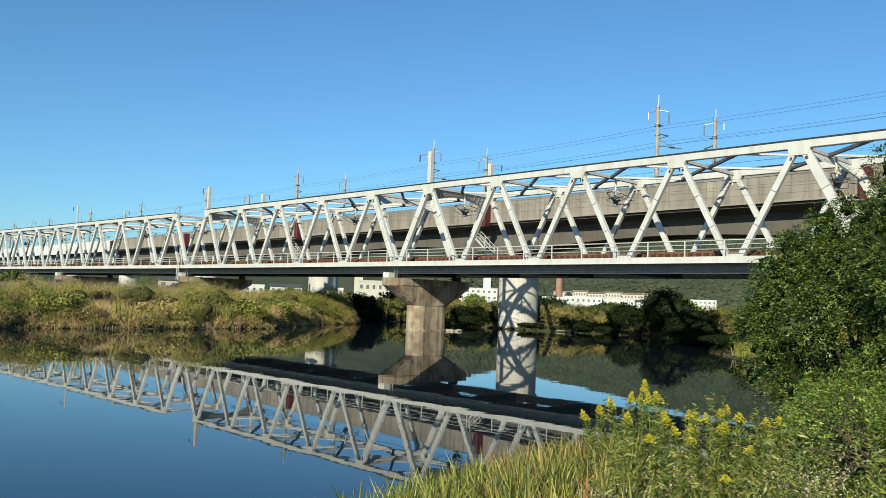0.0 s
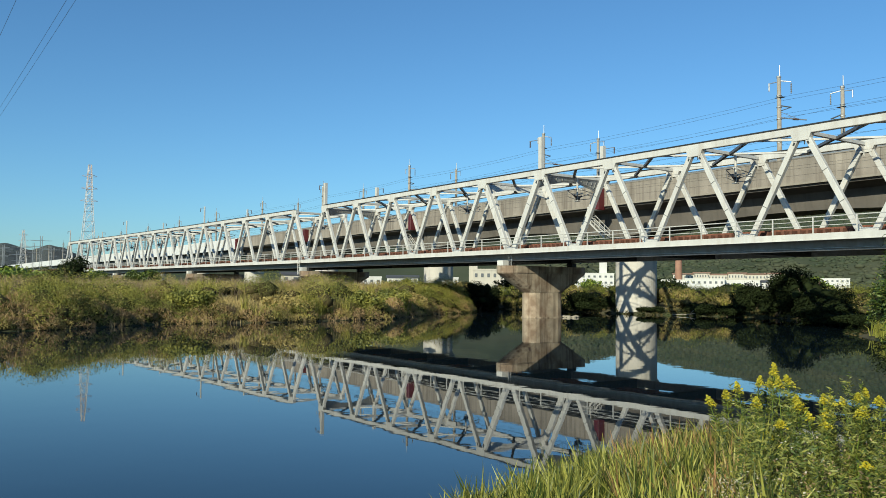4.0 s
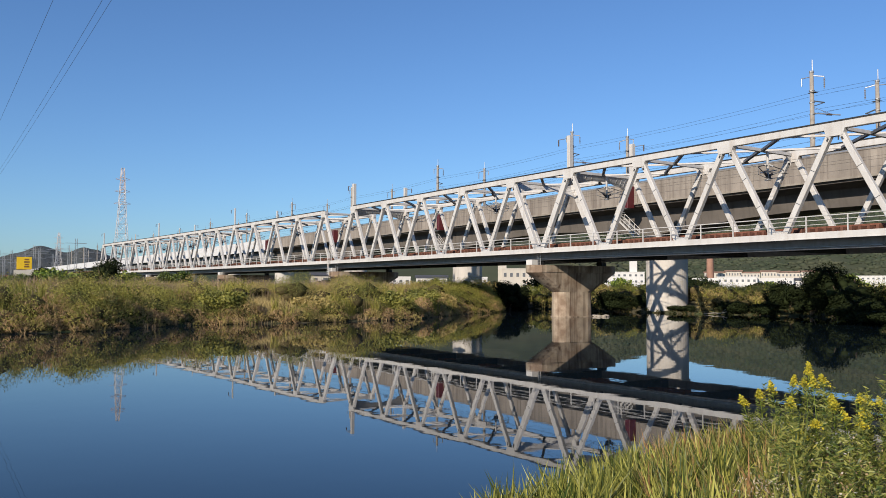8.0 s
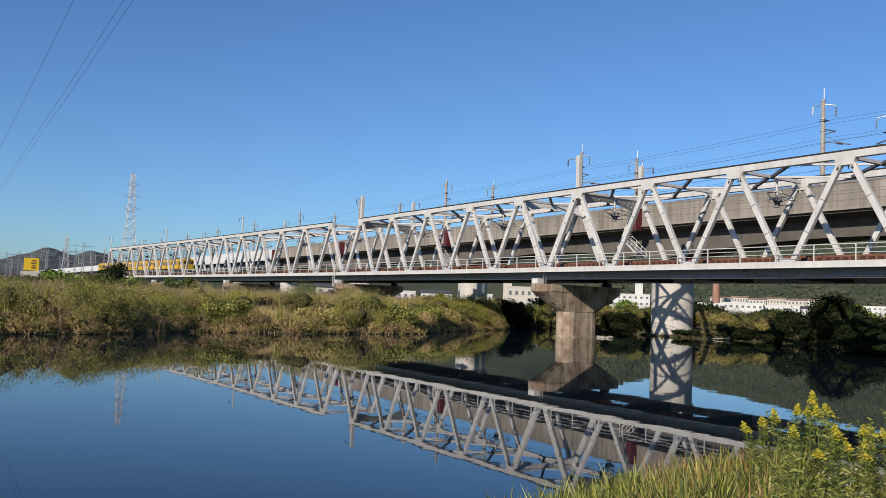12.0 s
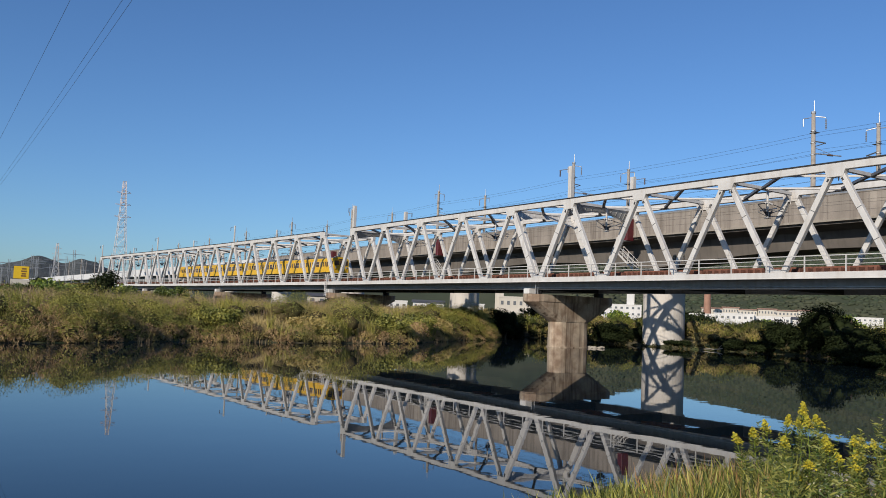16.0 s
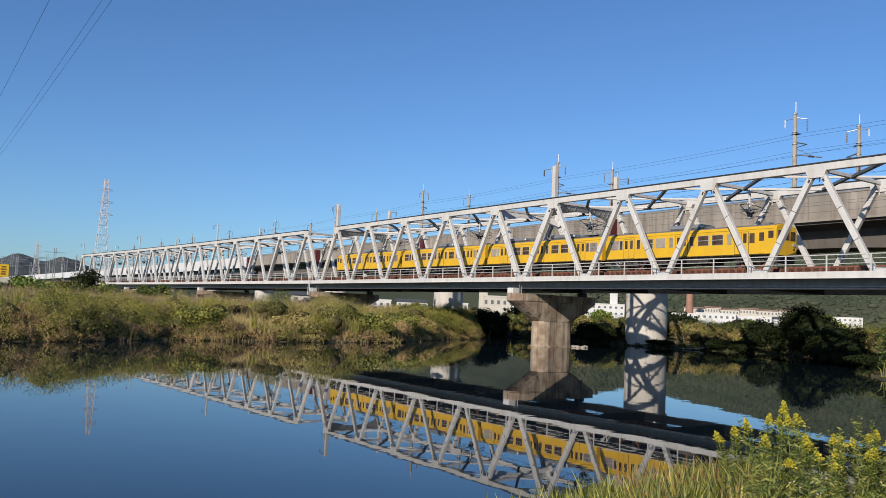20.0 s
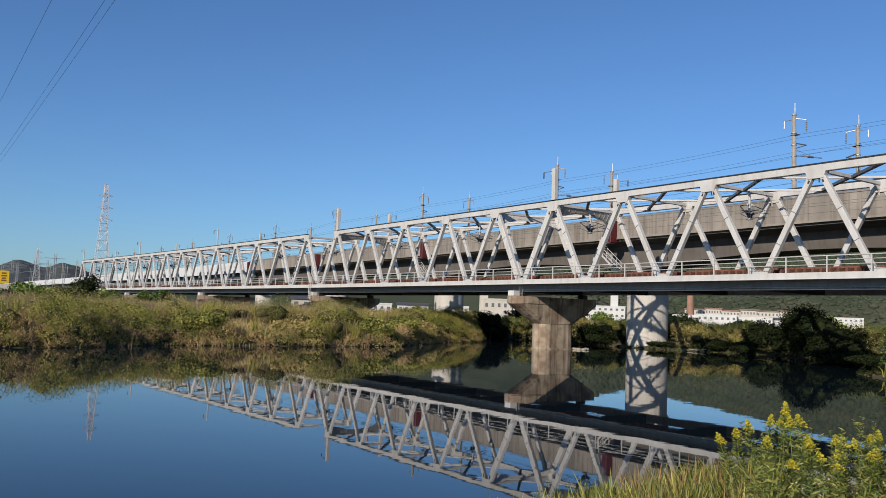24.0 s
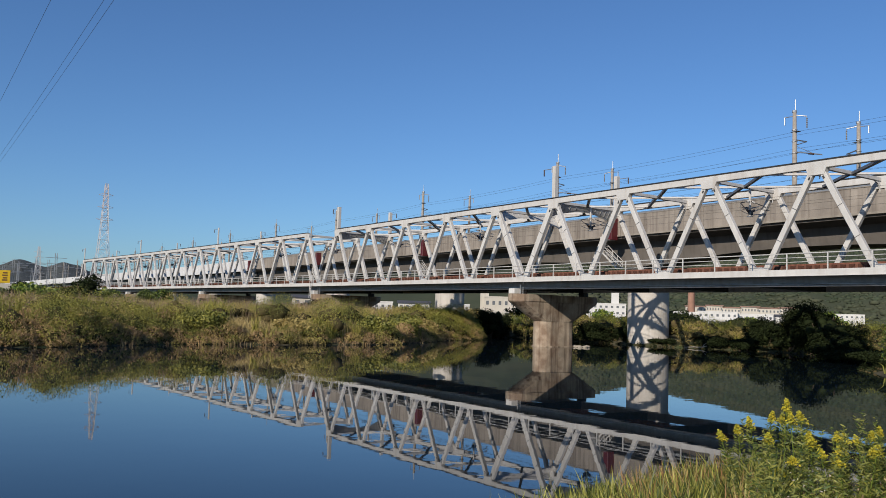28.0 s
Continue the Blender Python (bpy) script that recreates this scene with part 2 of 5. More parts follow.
def part(name, bm, material, parent=None, label="", smooth=False):
    """Links a bmesh as one mesh object under a thing or a part."""
    me = bpy.data.meshes.new(name)
    if isinstance(bm, bmesh.types.BMesh):
        bm.to_mesh(me)
        bm.free()
    else:
        me = bm
    if smooth:
        me.shade_smooth()
    if not me.materials:
        me.materials.append(material)
    ob = new(name, me)
    if parent is not None:
        ob.parent = parent
    if label:
        ob["label"] = label
    return ob


def thing(name, label, category, group="", at=(0, 0, 0), turn=0.0, kind=""):
    ob = new(name)
    ob.empty_display_size = 0.3
    ob.location, ob.rotation_euler = at, (0, 0, radians(turn))
    return tagged(ob, label, category, group, kind)


def box(bm, c, s, m=None, bevel=0.0):
    """A box of size s round c."""
    mt = Matrix.Translation(c) @ Matrix.Diagonal((*s, 1))
    r = bmesh.ops.create_cube(bm, size=1, matrix=(m @ mt) if m else mt)
    if bevel:
        es = list({e for v in r["verts"] for e in v.link_edges})
        bmesh.ops.bevel(bm, geom=es, offset=bevel, segments=1, affect="EDGES")
    return bm


def beam(bm, a, b, w, h, up=(0, 0, 1), bevel=0.0):
    """A straight bar from a to b, w wide across and h high."""
    a, b = Vector(a), Vector(b)
    d = b - a
    z = d.normalized()
    x = Vector(up).cross(z)
    if x.length < 1e-4:
        x = Vector((1, 0, 0)).cross(z)
    x.normalize()
    y = z.cross(x)
    m = Matrix((x, y, z)).transposed().to_4x4()
    m.translation = (a + b) / 2
    return box(bm, (0, 0, 0), (w, h, d.length), m, bevel)


def rod(bm, a, b, r, n=8, r2=None):
    a, b = Vector(a), Vector(b)
    m = Matrix.Translation((a + b) / 2) @ (b - a).to_track_quat("Z", "Y").to_matrix().to_4x4()
    bmesh.ops.create_cone(bm, cap_ends=True, segments=n, radius1=r, radius2=r if r2 is None else r2, depth=(b - a).length, matrix=m)
    return bm


def prism(bm, outline, axis_from, axis_to, plane="yz"):
    """Extrudes an outline of (u, v) along x (plane yz) or along y (plane xz) or z (plane xy)."""
    def place(u, v, w):
        return {"yz": (w, u, v), "xz": (u, w, v), "xy": (u, v, w)}[plane]
    a = [bm.verts.new(place(u, v, axis_from)) for u, v in outline]
    b = [bm.verts.new(place(u, v, axis_to)) for u, v in outline]
    k = len(outline)
    for i in range(k):
        bm.faces.new((a[i], a[(i + 1) % k], b[(i + 1) % k], b[i]))
    bm.faces.new(a[::-1])
    bm.faces.new(b)
    bmesh.ops.recalc_face_normals(bm, faces=bm.faces)
    return bm


def new_bm():
    return bmesh.new()


def tube(bm, pts, r, n=5):
    """One continuous pipe through the points."""
    pts = [Vector(p) for p in pts]
    rings = []
    for i, p in enumerate(pts):
        d = (pts[min(i + 1, len(pts) - 1)] - pts[max(i - 1, 0)]).normalized()
        a = d.cross(Vector((0, 0, 1)) if abs(d.z) < 0.9 else Vector((1, 0, 0))).normalized()
        b = d.cross(a)
        rings.append([bm.verts.new(p + (a * math.cos(k * 2 * math.pi / n) + b * math.sin(k * 2 * math.pi / n)) * r) for k in range(n)])
    for u, v in zip(rings, rings[1:]):
        for k in range(n):
            bm.faces.new((u[k], u[(k + 1) % n], v[(k + 1) % n], v[k]))
    bm.faces.new(rings[0][::-1])
    bm.faces.new(rings[-1])
    return bm


def array_mesh(name, verts, tris):
    """A mesh from an array of corners and one of triangles."""
    me = bpy.data.meshes.new(name)
    me.vertices.add(len(verts))
    me.vertices.foreach_set("co", np.asarray(verts, np.float32).ravel())
    t = np.asarray(tris, np.int32)
    me.loops.add(t.size)
    me.loops.foreach_set("vertex_index", t.ravel())
    me.polygons.add(len(t))
    me.polygons.foreach_set("loop_start", np.arange(0, t.size, 3, dtype=np.int32))
    me.polygons.foreach_set("loop_total", np.full(len(t), 3, np.int32))
    me.update(calc_edges=True)
    return me


def blades(name, base, height, width, lean, rng, curve=0.4):
    """Grass: a bent, pointed blade of three triangles at each base point."""
    n = len(base)
    a = rng.uniform(0, 2 * np.pi, n)
    side = np.c_[np.cos(a), np.sin(a), np.zeros(n)] * (width / 2)[:, None]
    b = rng.uniform(0, 2 * np.pi, n)
    out = np.c_[np.cos(b), np.sin(b), np.zeros(n)] * (lean * height)[:, None]
    up = np.c_[np.zeros(n), np.zeros(n), height]
    mid = base + out * curve * 0.6 + up * 0.58
    tip = base + out + up * (1 - 0.35 * np.minimum(lean, 1))[:, None]
    v = np.stack([base - side, base + side, mid - side * 0.8, mid + side * 0.8, tip], 1).reshape(-1, 3)
    k = np.arange(n)[:, None] * 5
    t = np.concatenate([k + [0, 1, 3], k + [0, 3, 2], k + [2, 3, 4]], 1).reshape(-1, 3)
    return array_mesh(name, v, t)


def leaves(name, centres, size, rng, long=2.2, droop=0.0, out=None, face=None):
    """Leaves: a folded lozenge of two triangles at each centre; face: the side that a leaf turns outwards."""
    n = len(centres)
    d = rng.normal(size=(n, 3))
    d[:, 2] = d[:, 2] * 0.6 - droop
    if out is not None:
        d = d * 0.7 + out
    d /= np.linalg.norm(d, axis=1, keepdims=True)
    s = np.cross(d, rng.normal(size=(n, 3)) if face is None else face + rng.normal(size=(n, 3)) * 0.45)
    s /= np.linalg.norm(s, axis=1, keepdims=True)
    sz = size * rng.uniform(0.6, 1.3, n)
    L, Wd = d * sz[:, None], s * (sz / long)[:, None]
    v = np.stack([centres - L * 0.5, centres + Wd * 0.5, centres + L * 0.5, centres - Wd * 0.5], 1).reshape(-1, 3)
    k = np.arange(n)[:, None] * 4
    t = np.concatenate([k + [0, 1, 2], k + [0, 2, 3]], 1).reshape(-1, 3)
    return array_mesh(name, v, t)


def crown_points(n, radii, rng, lumps=9, squash=0.55):
    """Points on the outer shells of many lumps that together fill an uneven ellipsoid."""
    c = rng.normal(size=(lumps, 3))
    c /= np.linalg.norm(c, axis=1, keepdims=True)
    c *= rng.uniform(0.25, 0.72, lumps)[:, None]
    r = rng.uniform(0.26, 0.5, lumps)
    w = rng.choice(lumps, n, p=r ** 2 / (r ** 2).sum())
    d = rng.normal(size=(n, 3))
    d /= np.linalg.norm(d, axis=1, keepdims=True)
    p = c[w] + d * (r[w] * rng.uniform(squash, 1.12, n))[:, None]
    return p * np.asarray(radii), d

# ---- the plan ----
D, SPAN_W = 60.82, 9.5          # near truss plane and distance to the far one
ZL, ZU = 8.0, 16.0              # walkway level and upper chord
P1 = 10.235                     # panel length
X_JOINT, X_PIER = -124.15, -72.97
RAIL_Z = 8.42
TRACK_Y = (D + 2.95, D + 6.7)
SHORE = [(-8.0, -400), (-8.4, 0), (-8.3, 6.0), (-9.1, 8), (-9.4, 10.0), (-8.4, 12.0), (-7.7, 14.5), (-8.2, 18), (-10.5, 24), (-16, 36), (-23, 48), (-30, 58), (-35.0, 64),
         (-38, 70), (-44.5, 80.5), (-50.5, 87.5), (-56, 91.5), (-61, 93), (-66, 90.5), (-70, 87.6), (-74, 86.4), (-79, 85.6), (-84, 85.6), (-86.5, 84), (-95, 86),
         (-104, 86), (-104, 80), (-99.0, 75.0), (-91.3, 69.3), (-87.0, 60), (-79, 50), (-75, 45.6), (-72.6, 32), (-72.8, 21.6), (-66.7, 11.5), (-62, -10),
         (-60, -400)]


# the line bends to the south-west, span by span: where a stretch begins along the line, and its turn
BENDS = ((-124.7, 2.0), (-124.7 - 5 * P1, 3.0), (-124.7 - 10 * P1, 4.0), (-124.7 - 15 * P1, 4.4), (-380.0, 5.0))


def along_line(x, off=0.0):
    """The place and turn at x along the bridge; off: metres north of the near truss."""
    p, a, at = Vector((0.0, D, 0.0)), 0.0, 0.0
    for start, turn in BENDS:
        if x >= start:
            break
        p += Vector((math.cos(radians(a)), math.sin(radians(a)), 0)) * (start - at)
        at, a = start, turn
    u = Vector((math.cos(radians(a)), math.sin(radians(a)), 0))
    return p + u * (x - at) + Vector((-u.y, u.x, 0)) * off, a


def shore_distance(x, y):
    """Metres from the waterline, negative over water."""
    x, y = np.asarray(x, float), np.asarray(y, float)
    best, inside = np.full(x.shape, 1e9), np.zeros(x.shape, bool)
    for (ax, ay), (bx, by) in zip(SHORE, SHORE[1:] + SHORE[:1]):
        ex, ey = bx - ax, by - ay
        t = np.clip(((x - ax) * ex + (y - ay) * ey) / (ex * ex + ey * ey), 0, 1)
        best = np.minimum(best, np.hypot(x - ax - t * ex, y - ay - t * ey))
        if ay != by:
            cross = ((ay > y) != (by > y)) & (x < ex * (y - ay) / (by - ay) + ax)
            inside ^= cross
    return np.where(inside, -best, best)


def waves(x, y):
    return (np.sin(x * 0.31 + 1.3) * np.cos(y * 0.27 + 0.4) + 0.6 * np.sin(x * 0.83 + y * 0.61) + 0.4 * np.cos(x * 1.7 - y * 1.3)) / 2


def ground_z(x, y):
    d = shore_distance(x, y)
    rise = 0.08 + 1.75 * (1 - np.exp(-np.maximum(d, 0) / 5.0)) + 0.14 * waves(x, y) * np.clip(d / 3, 0, 1)
    rise = rise + np.where((x < -58) & (y < 76), 1.0, 0.45 * np.clip((y - 70) / 12, 0, 1)) * (1 - np.exp(-np.maximum(d - 2, 0) / 9.0))
    return np.where(d > 0, rise, np.maximum(-1.3, 0.08 + 0.45 * d))


def axis(lo, hi, step, reach):
    mid = list(np.arange(lo, hi + step / 2, step))
    g, out_lo, out_hi = step * 1.6, [], []
    a, b = lo, hi
    while b < reach or a > -reach:
        a, b = a - g, b + g
        out_lo.append(max(a, -reach * 1.1))
        out_hi.append(min(b, reach * 1.1))
        g *= 1.45
    return np.array(out_lo[::-1] + mid + out_hi)


gx, gy = axis(-125, 16, 1.0, 4200), axis(-30, 120, 1.0, 4200)
GX, GY = np.meshgrid(gx, gy, indexing="ij")
gz = ground_z(GX, GY)
ii, jj = np.meshgrid(np.arange(len(gx) - 1), np.arange(len(gy) - 1), indexing="ij")
q = (ii * len(gy) + jj).ravel()
nyy = len(gy)
ground = part("ground", array_mesh("ground", np.c_[GX.ravel(), GY.ravel(), gz.ravel()],
              np.concatenate([np.c_[q, q + nyy, q + nyy + 1], np.c_[q, q + nyy + 1, q + 1]])), SOIL, label="grassy river flat and muddy banks")
ground["kind"] = "structure"
wb = new_bm()
prism(wb, [(-130, -420), (6, -420), (6, 120), (-130, 120)], -0.6, 0.0, "xy")
river = part("water", wb, WATER, label="still dark river water mirroring the bridge")
river["kind"] = "structure"

# ---- railway truss bridge ----


def bar(name, a, b, w, h, parent, m=PAINT, up=(0, 1, 0), label="", bevel=0.03):
    return part(name, beam(new_bm(), a, b, w, h, up, bevel), m, parent, label)


def truss(owner, x_first, pitch, count, piers, link=False, portals=True):
    """A through truss of `count` panels whose lower nodes start at x_first; piers: indices of lower nodes that stand on piers."""
    for s, y in enumerate((D, D + SPAN_W)):
        up_x = [x_first + pitch * (i + 0.5) for i in range(count)]
        lo_x = [x_first + pitch * i for i in range(count + 1)]
        for i in range(count - 1):
            bar("upper_chord", (up_x[i], y, ZU), (up_x[i + 1], y, ZU), 0.56, 0.5, owner)
            bar("top_strip", (up_x[i], y, ZU + 0.35), (up_x[i + 1], y, ZU + 0.35), 0.13, 0.5, owner, BLACK, bevel=0.0)
        reach = pitch if link else 0.5  # the chord runs on to the next span
        bar("upper_chord", (up_x[0] - reach, y, ZU), (up_x[0] + 0.02, y, ZU), 0.56, 0.5, owner)
        if link:
            bar("top_strip", (up_x[0] - reach, y, ZU + 0.35), (up_x[0], y, ZU + 0.35), 0.13, 0.5, owner, BLACK, bevel=0.0)
        for i in range(count):
            for k, lx in ((0, lo_x[i]), (1, lo_x[i + 1])):
                node = i + k
                heavy = node in piers
                w = 0.68 if heavy else 0.46
                off = 0.34 if k == 0 else -0.34
                bar("end_post" if heavy else "diagonal", (up_x[i] - off * 0.9, y, ZU - 0.28), (lx + off, y, ZL - 0.65), w, 0.42, owner)
                if s == 0:  # dark plate paints the shade in the riveted section's open end, below the gusset
                    a, b = Vector((up_x[i] - off * 0.9, y - 0.2, ZU - 0.28)), Vector((lx + off, y - 0.2, ZL - 0.65))
                    u = (b - a).normalized()
                    m0 = a + u * 0.72 + Vector((w * 0.22 * (1 if k == 0 else -1), 0, 0))
                    bar("section_opening", m0, m0 + u * 0.26, w * 0.34, 0.05, owner, DARK_STEEL, bevel=0.0)
                    for f in (0.36, 0.66):
                        m0 = a.lerp(b, f)
                        bar("splice_joint", m0, m0 + u * 0.05, w * 1.01, 0.05, owner, GREY_STEEL, bevel=0.0)
            g = new_bm()
            prism(g, [(up_x[i] - 0.85, ZU - 0.27), (up_x[i] - 0.66, ZU - 0.8), (up_x[i] + 0.66, ZU - 0.8), (up_x[i] + 0.85, ZU - 0.27),
                      (up_x[i] + 0.85, ZU + 0.2), (up_x[i] - 0.85, ZU + 0.2)], y - 0.27, y + 0.27, "xz")
            part("gusset_plate", g, PAINT, owner)
        for i in range(count + 1):
            g = new_bm()
            prism(g, [(lo_x[i] - 1.0, ZL - 0.7), (lo_x[i] + 1.0, ZL - 0.7), (lo_x[i] + 0.7, ZL - 0.15), (lo_x[i] + 0.3, ZL + 0.05),
                      (lo_x[i] - 0.3, ZL + 0.05), (lo_x[i] - 0.7, ZL - 0.15)], y - 0.26, y + 0.26, "xz")
            part("gusset_plate", g, PAINT, owner)
        bar("lower_chord", (lo_x[0] - 0.4, y, 6.85), (lo_x[-1] + 0.4, y, 6.85), 0.85, 0.5, owner, CHORD_GREY, label="grey lower chord under the walkway")
    for i in range(count):
        x = x_first + pitch * (i + 0.5)
        near_pier = i + 1 in piers or i in piers
        bar("cross_strut", (x, D + 0.28, ZU - 0.05), (x, D + SPAN_W - 0.28, ZU - 0.05), 0.28, 0.32, owner, up=(0, 0, 1))
        depth, reach = 0.75, 1.3
        for y, s in () if near_pier and portals else ((D + 0.26, 1), (D + SPAN_W - 0.26, -1)):
            g = new_bm()
            arc = [(y + s * reach * (1 - math.cos(a)) , ZU - 0.2 - depth * 1.15 * (1 - math.sin(a))) for a in np.linspace(0, math.pi / 2, 7)]
            prism(g, [(y, ZU - 0.12)] + arc, x - 0.05, x + 0.05, "yz")
            part("knee_bracket", g, PAINT, owner)
        if near_pier and portals:
            # deep portal frame with haunches down both end posts
            e0, e1, lo, hi = D + 0.28, D + SPAN_W - 0.28, ZU - 1.4, ZU - 0.6
            under = [(e0, lo), (e0 + 1.0, lo + 0.35), (e0 + 3.3, hi), (e1 - 3.3, hi), (e1 - 1.0, lo + 0.35), (e1, lo)]
            lie = Matrix.Identity(4)
            lie[0][2] = (0.6 if i in piers else -0.6)  # it lies in the slope of the end posts
            lie[0][3] = -lie[0][2] * (ZU - 0.2)

            def sloped(bm):
                bm.transform(lie)
                return bm
            part("portal_plate", sloped(prism(new_bm(), [(e1, ZU - 0.2), (e0, ZU - 0.2)] + under, x - 0.05, x + 0.05, "yz")), PAINT, owner)
            for (ya, za), (yb, zb) in zip(under, under[1:]):
                part("portal_flange", sloped(beam(new_bm(), (x, ya, za), (x, yb, zb), 0.34, 0.05, (1, 0, 0))), PAINT, owner)
            for f in (0.35, 0.75, 1.35, 2.1, 3.0, SPAN_W - 3.56, SPAN_W - 2.66, SPAN_W - 1.91, SPAN_W - 1.31, SPAN_W - 0.91):
                zb = float(np.interp(e0 + f, [u[0] for u in under], [u[1] for u in under]))
                part("portal_rib", sloped(box(new_bm(), (x, e0 + f, (ZU - 0.25 + zb) / 2), (0.16, 0.03, ZU - 0.25 - zb))), PAINT, owner)
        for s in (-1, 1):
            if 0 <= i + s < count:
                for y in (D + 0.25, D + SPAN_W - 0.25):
                    # arms seen in shade take the darkened paint, the others the white
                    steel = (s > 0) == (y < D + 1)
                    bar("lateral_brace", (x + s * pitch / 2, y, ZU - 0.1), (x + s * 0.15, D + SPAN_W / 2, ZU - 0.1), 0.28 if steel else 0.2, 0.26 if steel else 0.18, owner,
                        SHADED_PAINT if steel else PAINT, up=(0, 0, 1), bevel=0.02)
    for i in range(count + 1):
        x = x_first + pitch * i
        part("floor_beam", box(new_bm(), (x, D + SPAN_W / 2, 6.95), (0.4, SPAN_W - 0.5, 1.1)), DARK_STEEL, owner)
    for ty in TRACK_Y:
        for o in (-0.55, 0.55):
            bar("stringer", (x_first, ty + o, 7.55), (x_first + pitch * count, ty + o, 7.55), 0.9, 0.3, owner, RUST, label="rust-stained track stringer")
    part("deck_plate", box(new_bm(), (x_first + pitch * count / 2, D + SPAN_W / 2, 7.62), (pitch * count, SPAN_W - 0.6, 0.1)), DARK_STEEL, owner, "dark closed deck plate")
    # walkway with its railing
    x0, x1 = x_first - 0.3, x_first + pitch * count + 0.3
    part("walkway", box(new_bm(), ((x0 + x1) / 2, D - 0.62, 7.66), (x1 - x0, 1.82, 0.08)), GALV, owner)
    part("fascia", box(new_bm(), ((x0 + x1) / 2, D - 1.55, 7.46), (x1 - x0, 0.06, 0.48)), PAINT, owner, "white fascia plate of the walkway")
    part("fascia_flange", box(new_bm(), ((x0 + x1) / 2, D - 1.60, 7.20), (x1 - x0, 0.14, 0.05)), PAINT, owner)
    part("drain_pipe", rod(new_bm(), (x0, D - 0.34, 6.62), (x1, D - 0.34, 6.62), 0.05, 6), GALV, owner)
    step = pitch / 3
    post = beam(new_bm(), (0, 0, 0), (0, 0, 1.25), 0.09, 0.09, (0, 1, 0))
    brack = prism(new_bm(), [(-1.52, 7.62), (-0.25, 7.62), (-0.25, 7.24), (-1.52, 7.24)], -0.04, 0.04, "yz")
    pm, bmq = None, None
    for i in range(count * 3 + 1):
        x = x_first + step * i
        o = part("railing_post", post if pm is None else pm, PAINT, owner)
        pm = o.data
        o.location = (x, D - 1.5, 7.7)
        o = part("bracket", brack if bmq is None else bmq, GREY_STEEL, owner)
        bmq = o.data
        o.location = (x, D, 0)
    for z, r in ((8.95, 0.045), (8.62, 0.03), (8.28, 0.03)):
        part("railing_rail", rod(new_bm(), (x0, D - 1.5, z), (x1, D - 1.5, z), r, 6), PAINT, owner)
    for z in (8.95, 8.5):
        part("railing_rail", rod(new_bm(), (x0, D + SPAN_W + 1.2, z), (x1, D + SPAN_W + 1.2, z), 0.04, 6), PAINT, owner)


bridge = thing("truss_bridge", "white-painted steel through-truss railway bridge over a river", "bridge")
truss(bridge, X_JOINT, P1, 15, (0, 5, 10, 15))
for k in range(3):
    p, turn = along_line(BENDS[k][0] - 0.1)
    span = thing("truss_bridge", "white-painted steel truss span of the bend towards the far embankment", "bridge")
    span.matrix_world = Matrix.Translation(p) @ Matrix.Rotation(radians(turn), 4, "Z") @ Matrix.Translation((0, -D, 0))
    truss(span, -5 * P1 + 0.1, P1, 5, (0, 5), k < 2, False)

# plain girder spans to the east, hidden behind the trees on the bank
east = thing("girder_bridge", "dark steel plate-girder railway span behind bank trees", "bridge")
for y in (D + 2, D + SPAN_W - 2):
    bar("girder", (29.2, y, 7.2), (190, y, 7.2), 1.6, 0.4, east, GREY_STEEL)
part("deck", box(new_bm(), (110, D + 4.75, 8.04), (161, 8.6, 0.12)), CONC_DARK, east)

# ---- track on the bridge ----
track = tagged(new("railway_track"), "two rusty railway tracks on reddish sleepers across the bridge", "track")
LINE_X = (190, BENDS[0][0], BENDS[1][0], BENDS[2][0], BENDS[3][0], BENDS[4][0], -640)
for ty in TRACK_Y:
    for o in (-0.533, 0.533):
        for xa, xb in zip(LINE_X, LINE_X[1:]):
            pa, pb = along_line(xa - 0.001, ty + o - D)[0], along_line(xb, ty + o - D)[0]
            up = Vector((0, 0, RAIL_Z - 0.075))
            part("rail", beam(new_bm(), pa + up, pb + up, 0.065, 0.15), RUST, track)
sl = box(new_bm(), (0, 0, 0), (0.24, 2.4, 0.36))
me_sl = None
for i in range(150):
    o = part("sleeper", sl if me_sl is None else me_sl, SLEEPER, track)
    me_sl = o.data
    o.location = (-120 + i * 0.72, TRACK_Y[0], RAIL_Z - 0.33)
rest = new_bm()
for i in range(790):
    x = -600 + i
    for k, ty in enumerate(TRACK_Y):
        if k == 0 and -121 < x < -12.5:
            continue
        p, turn = along_line(x, ty - D)
        box(rest, (0, 0, 0), (0.3, 2.4, 0.36), Matrix.Translation((p.x, p.y, RAIL_Z - 0.33)) @ Matrix.Rotation(radians(turn), 4, "Z"))
tagged(part("far_sleeper", rest, SLEEPER, track), kind="stuff")

# ---- concrete piers of the truss bridge ----


def stadium(length, width, n=8):
    r, h = width / 2, (length - width) / 2
    return [(r * math.cos(a), h + r * math.sin(a)) for a in np.linspace(0, math.pi, n)] + \
           [(r * math.cos(a), -h + r * math.sin(a)) for a in np.linspace(math.pi, 2 * math.pi, n)]


def loft(bm, rings):
    """Skins rings of equal count: (outline, z)."""
    made = [[bm.verts.new((u, v, z)) for u, v in o] for o, z in rings]
    for a, b in zip(made, made[1:]):
        k = len(a)
        for i in range(k):
            bm.faces.new((a[i], a[(i + 1) % k], b[(i + 1) % k], b[i]))
    bm.faces.new(made[0][::-1])
    bm.faces.new(made[-1])
    return bm


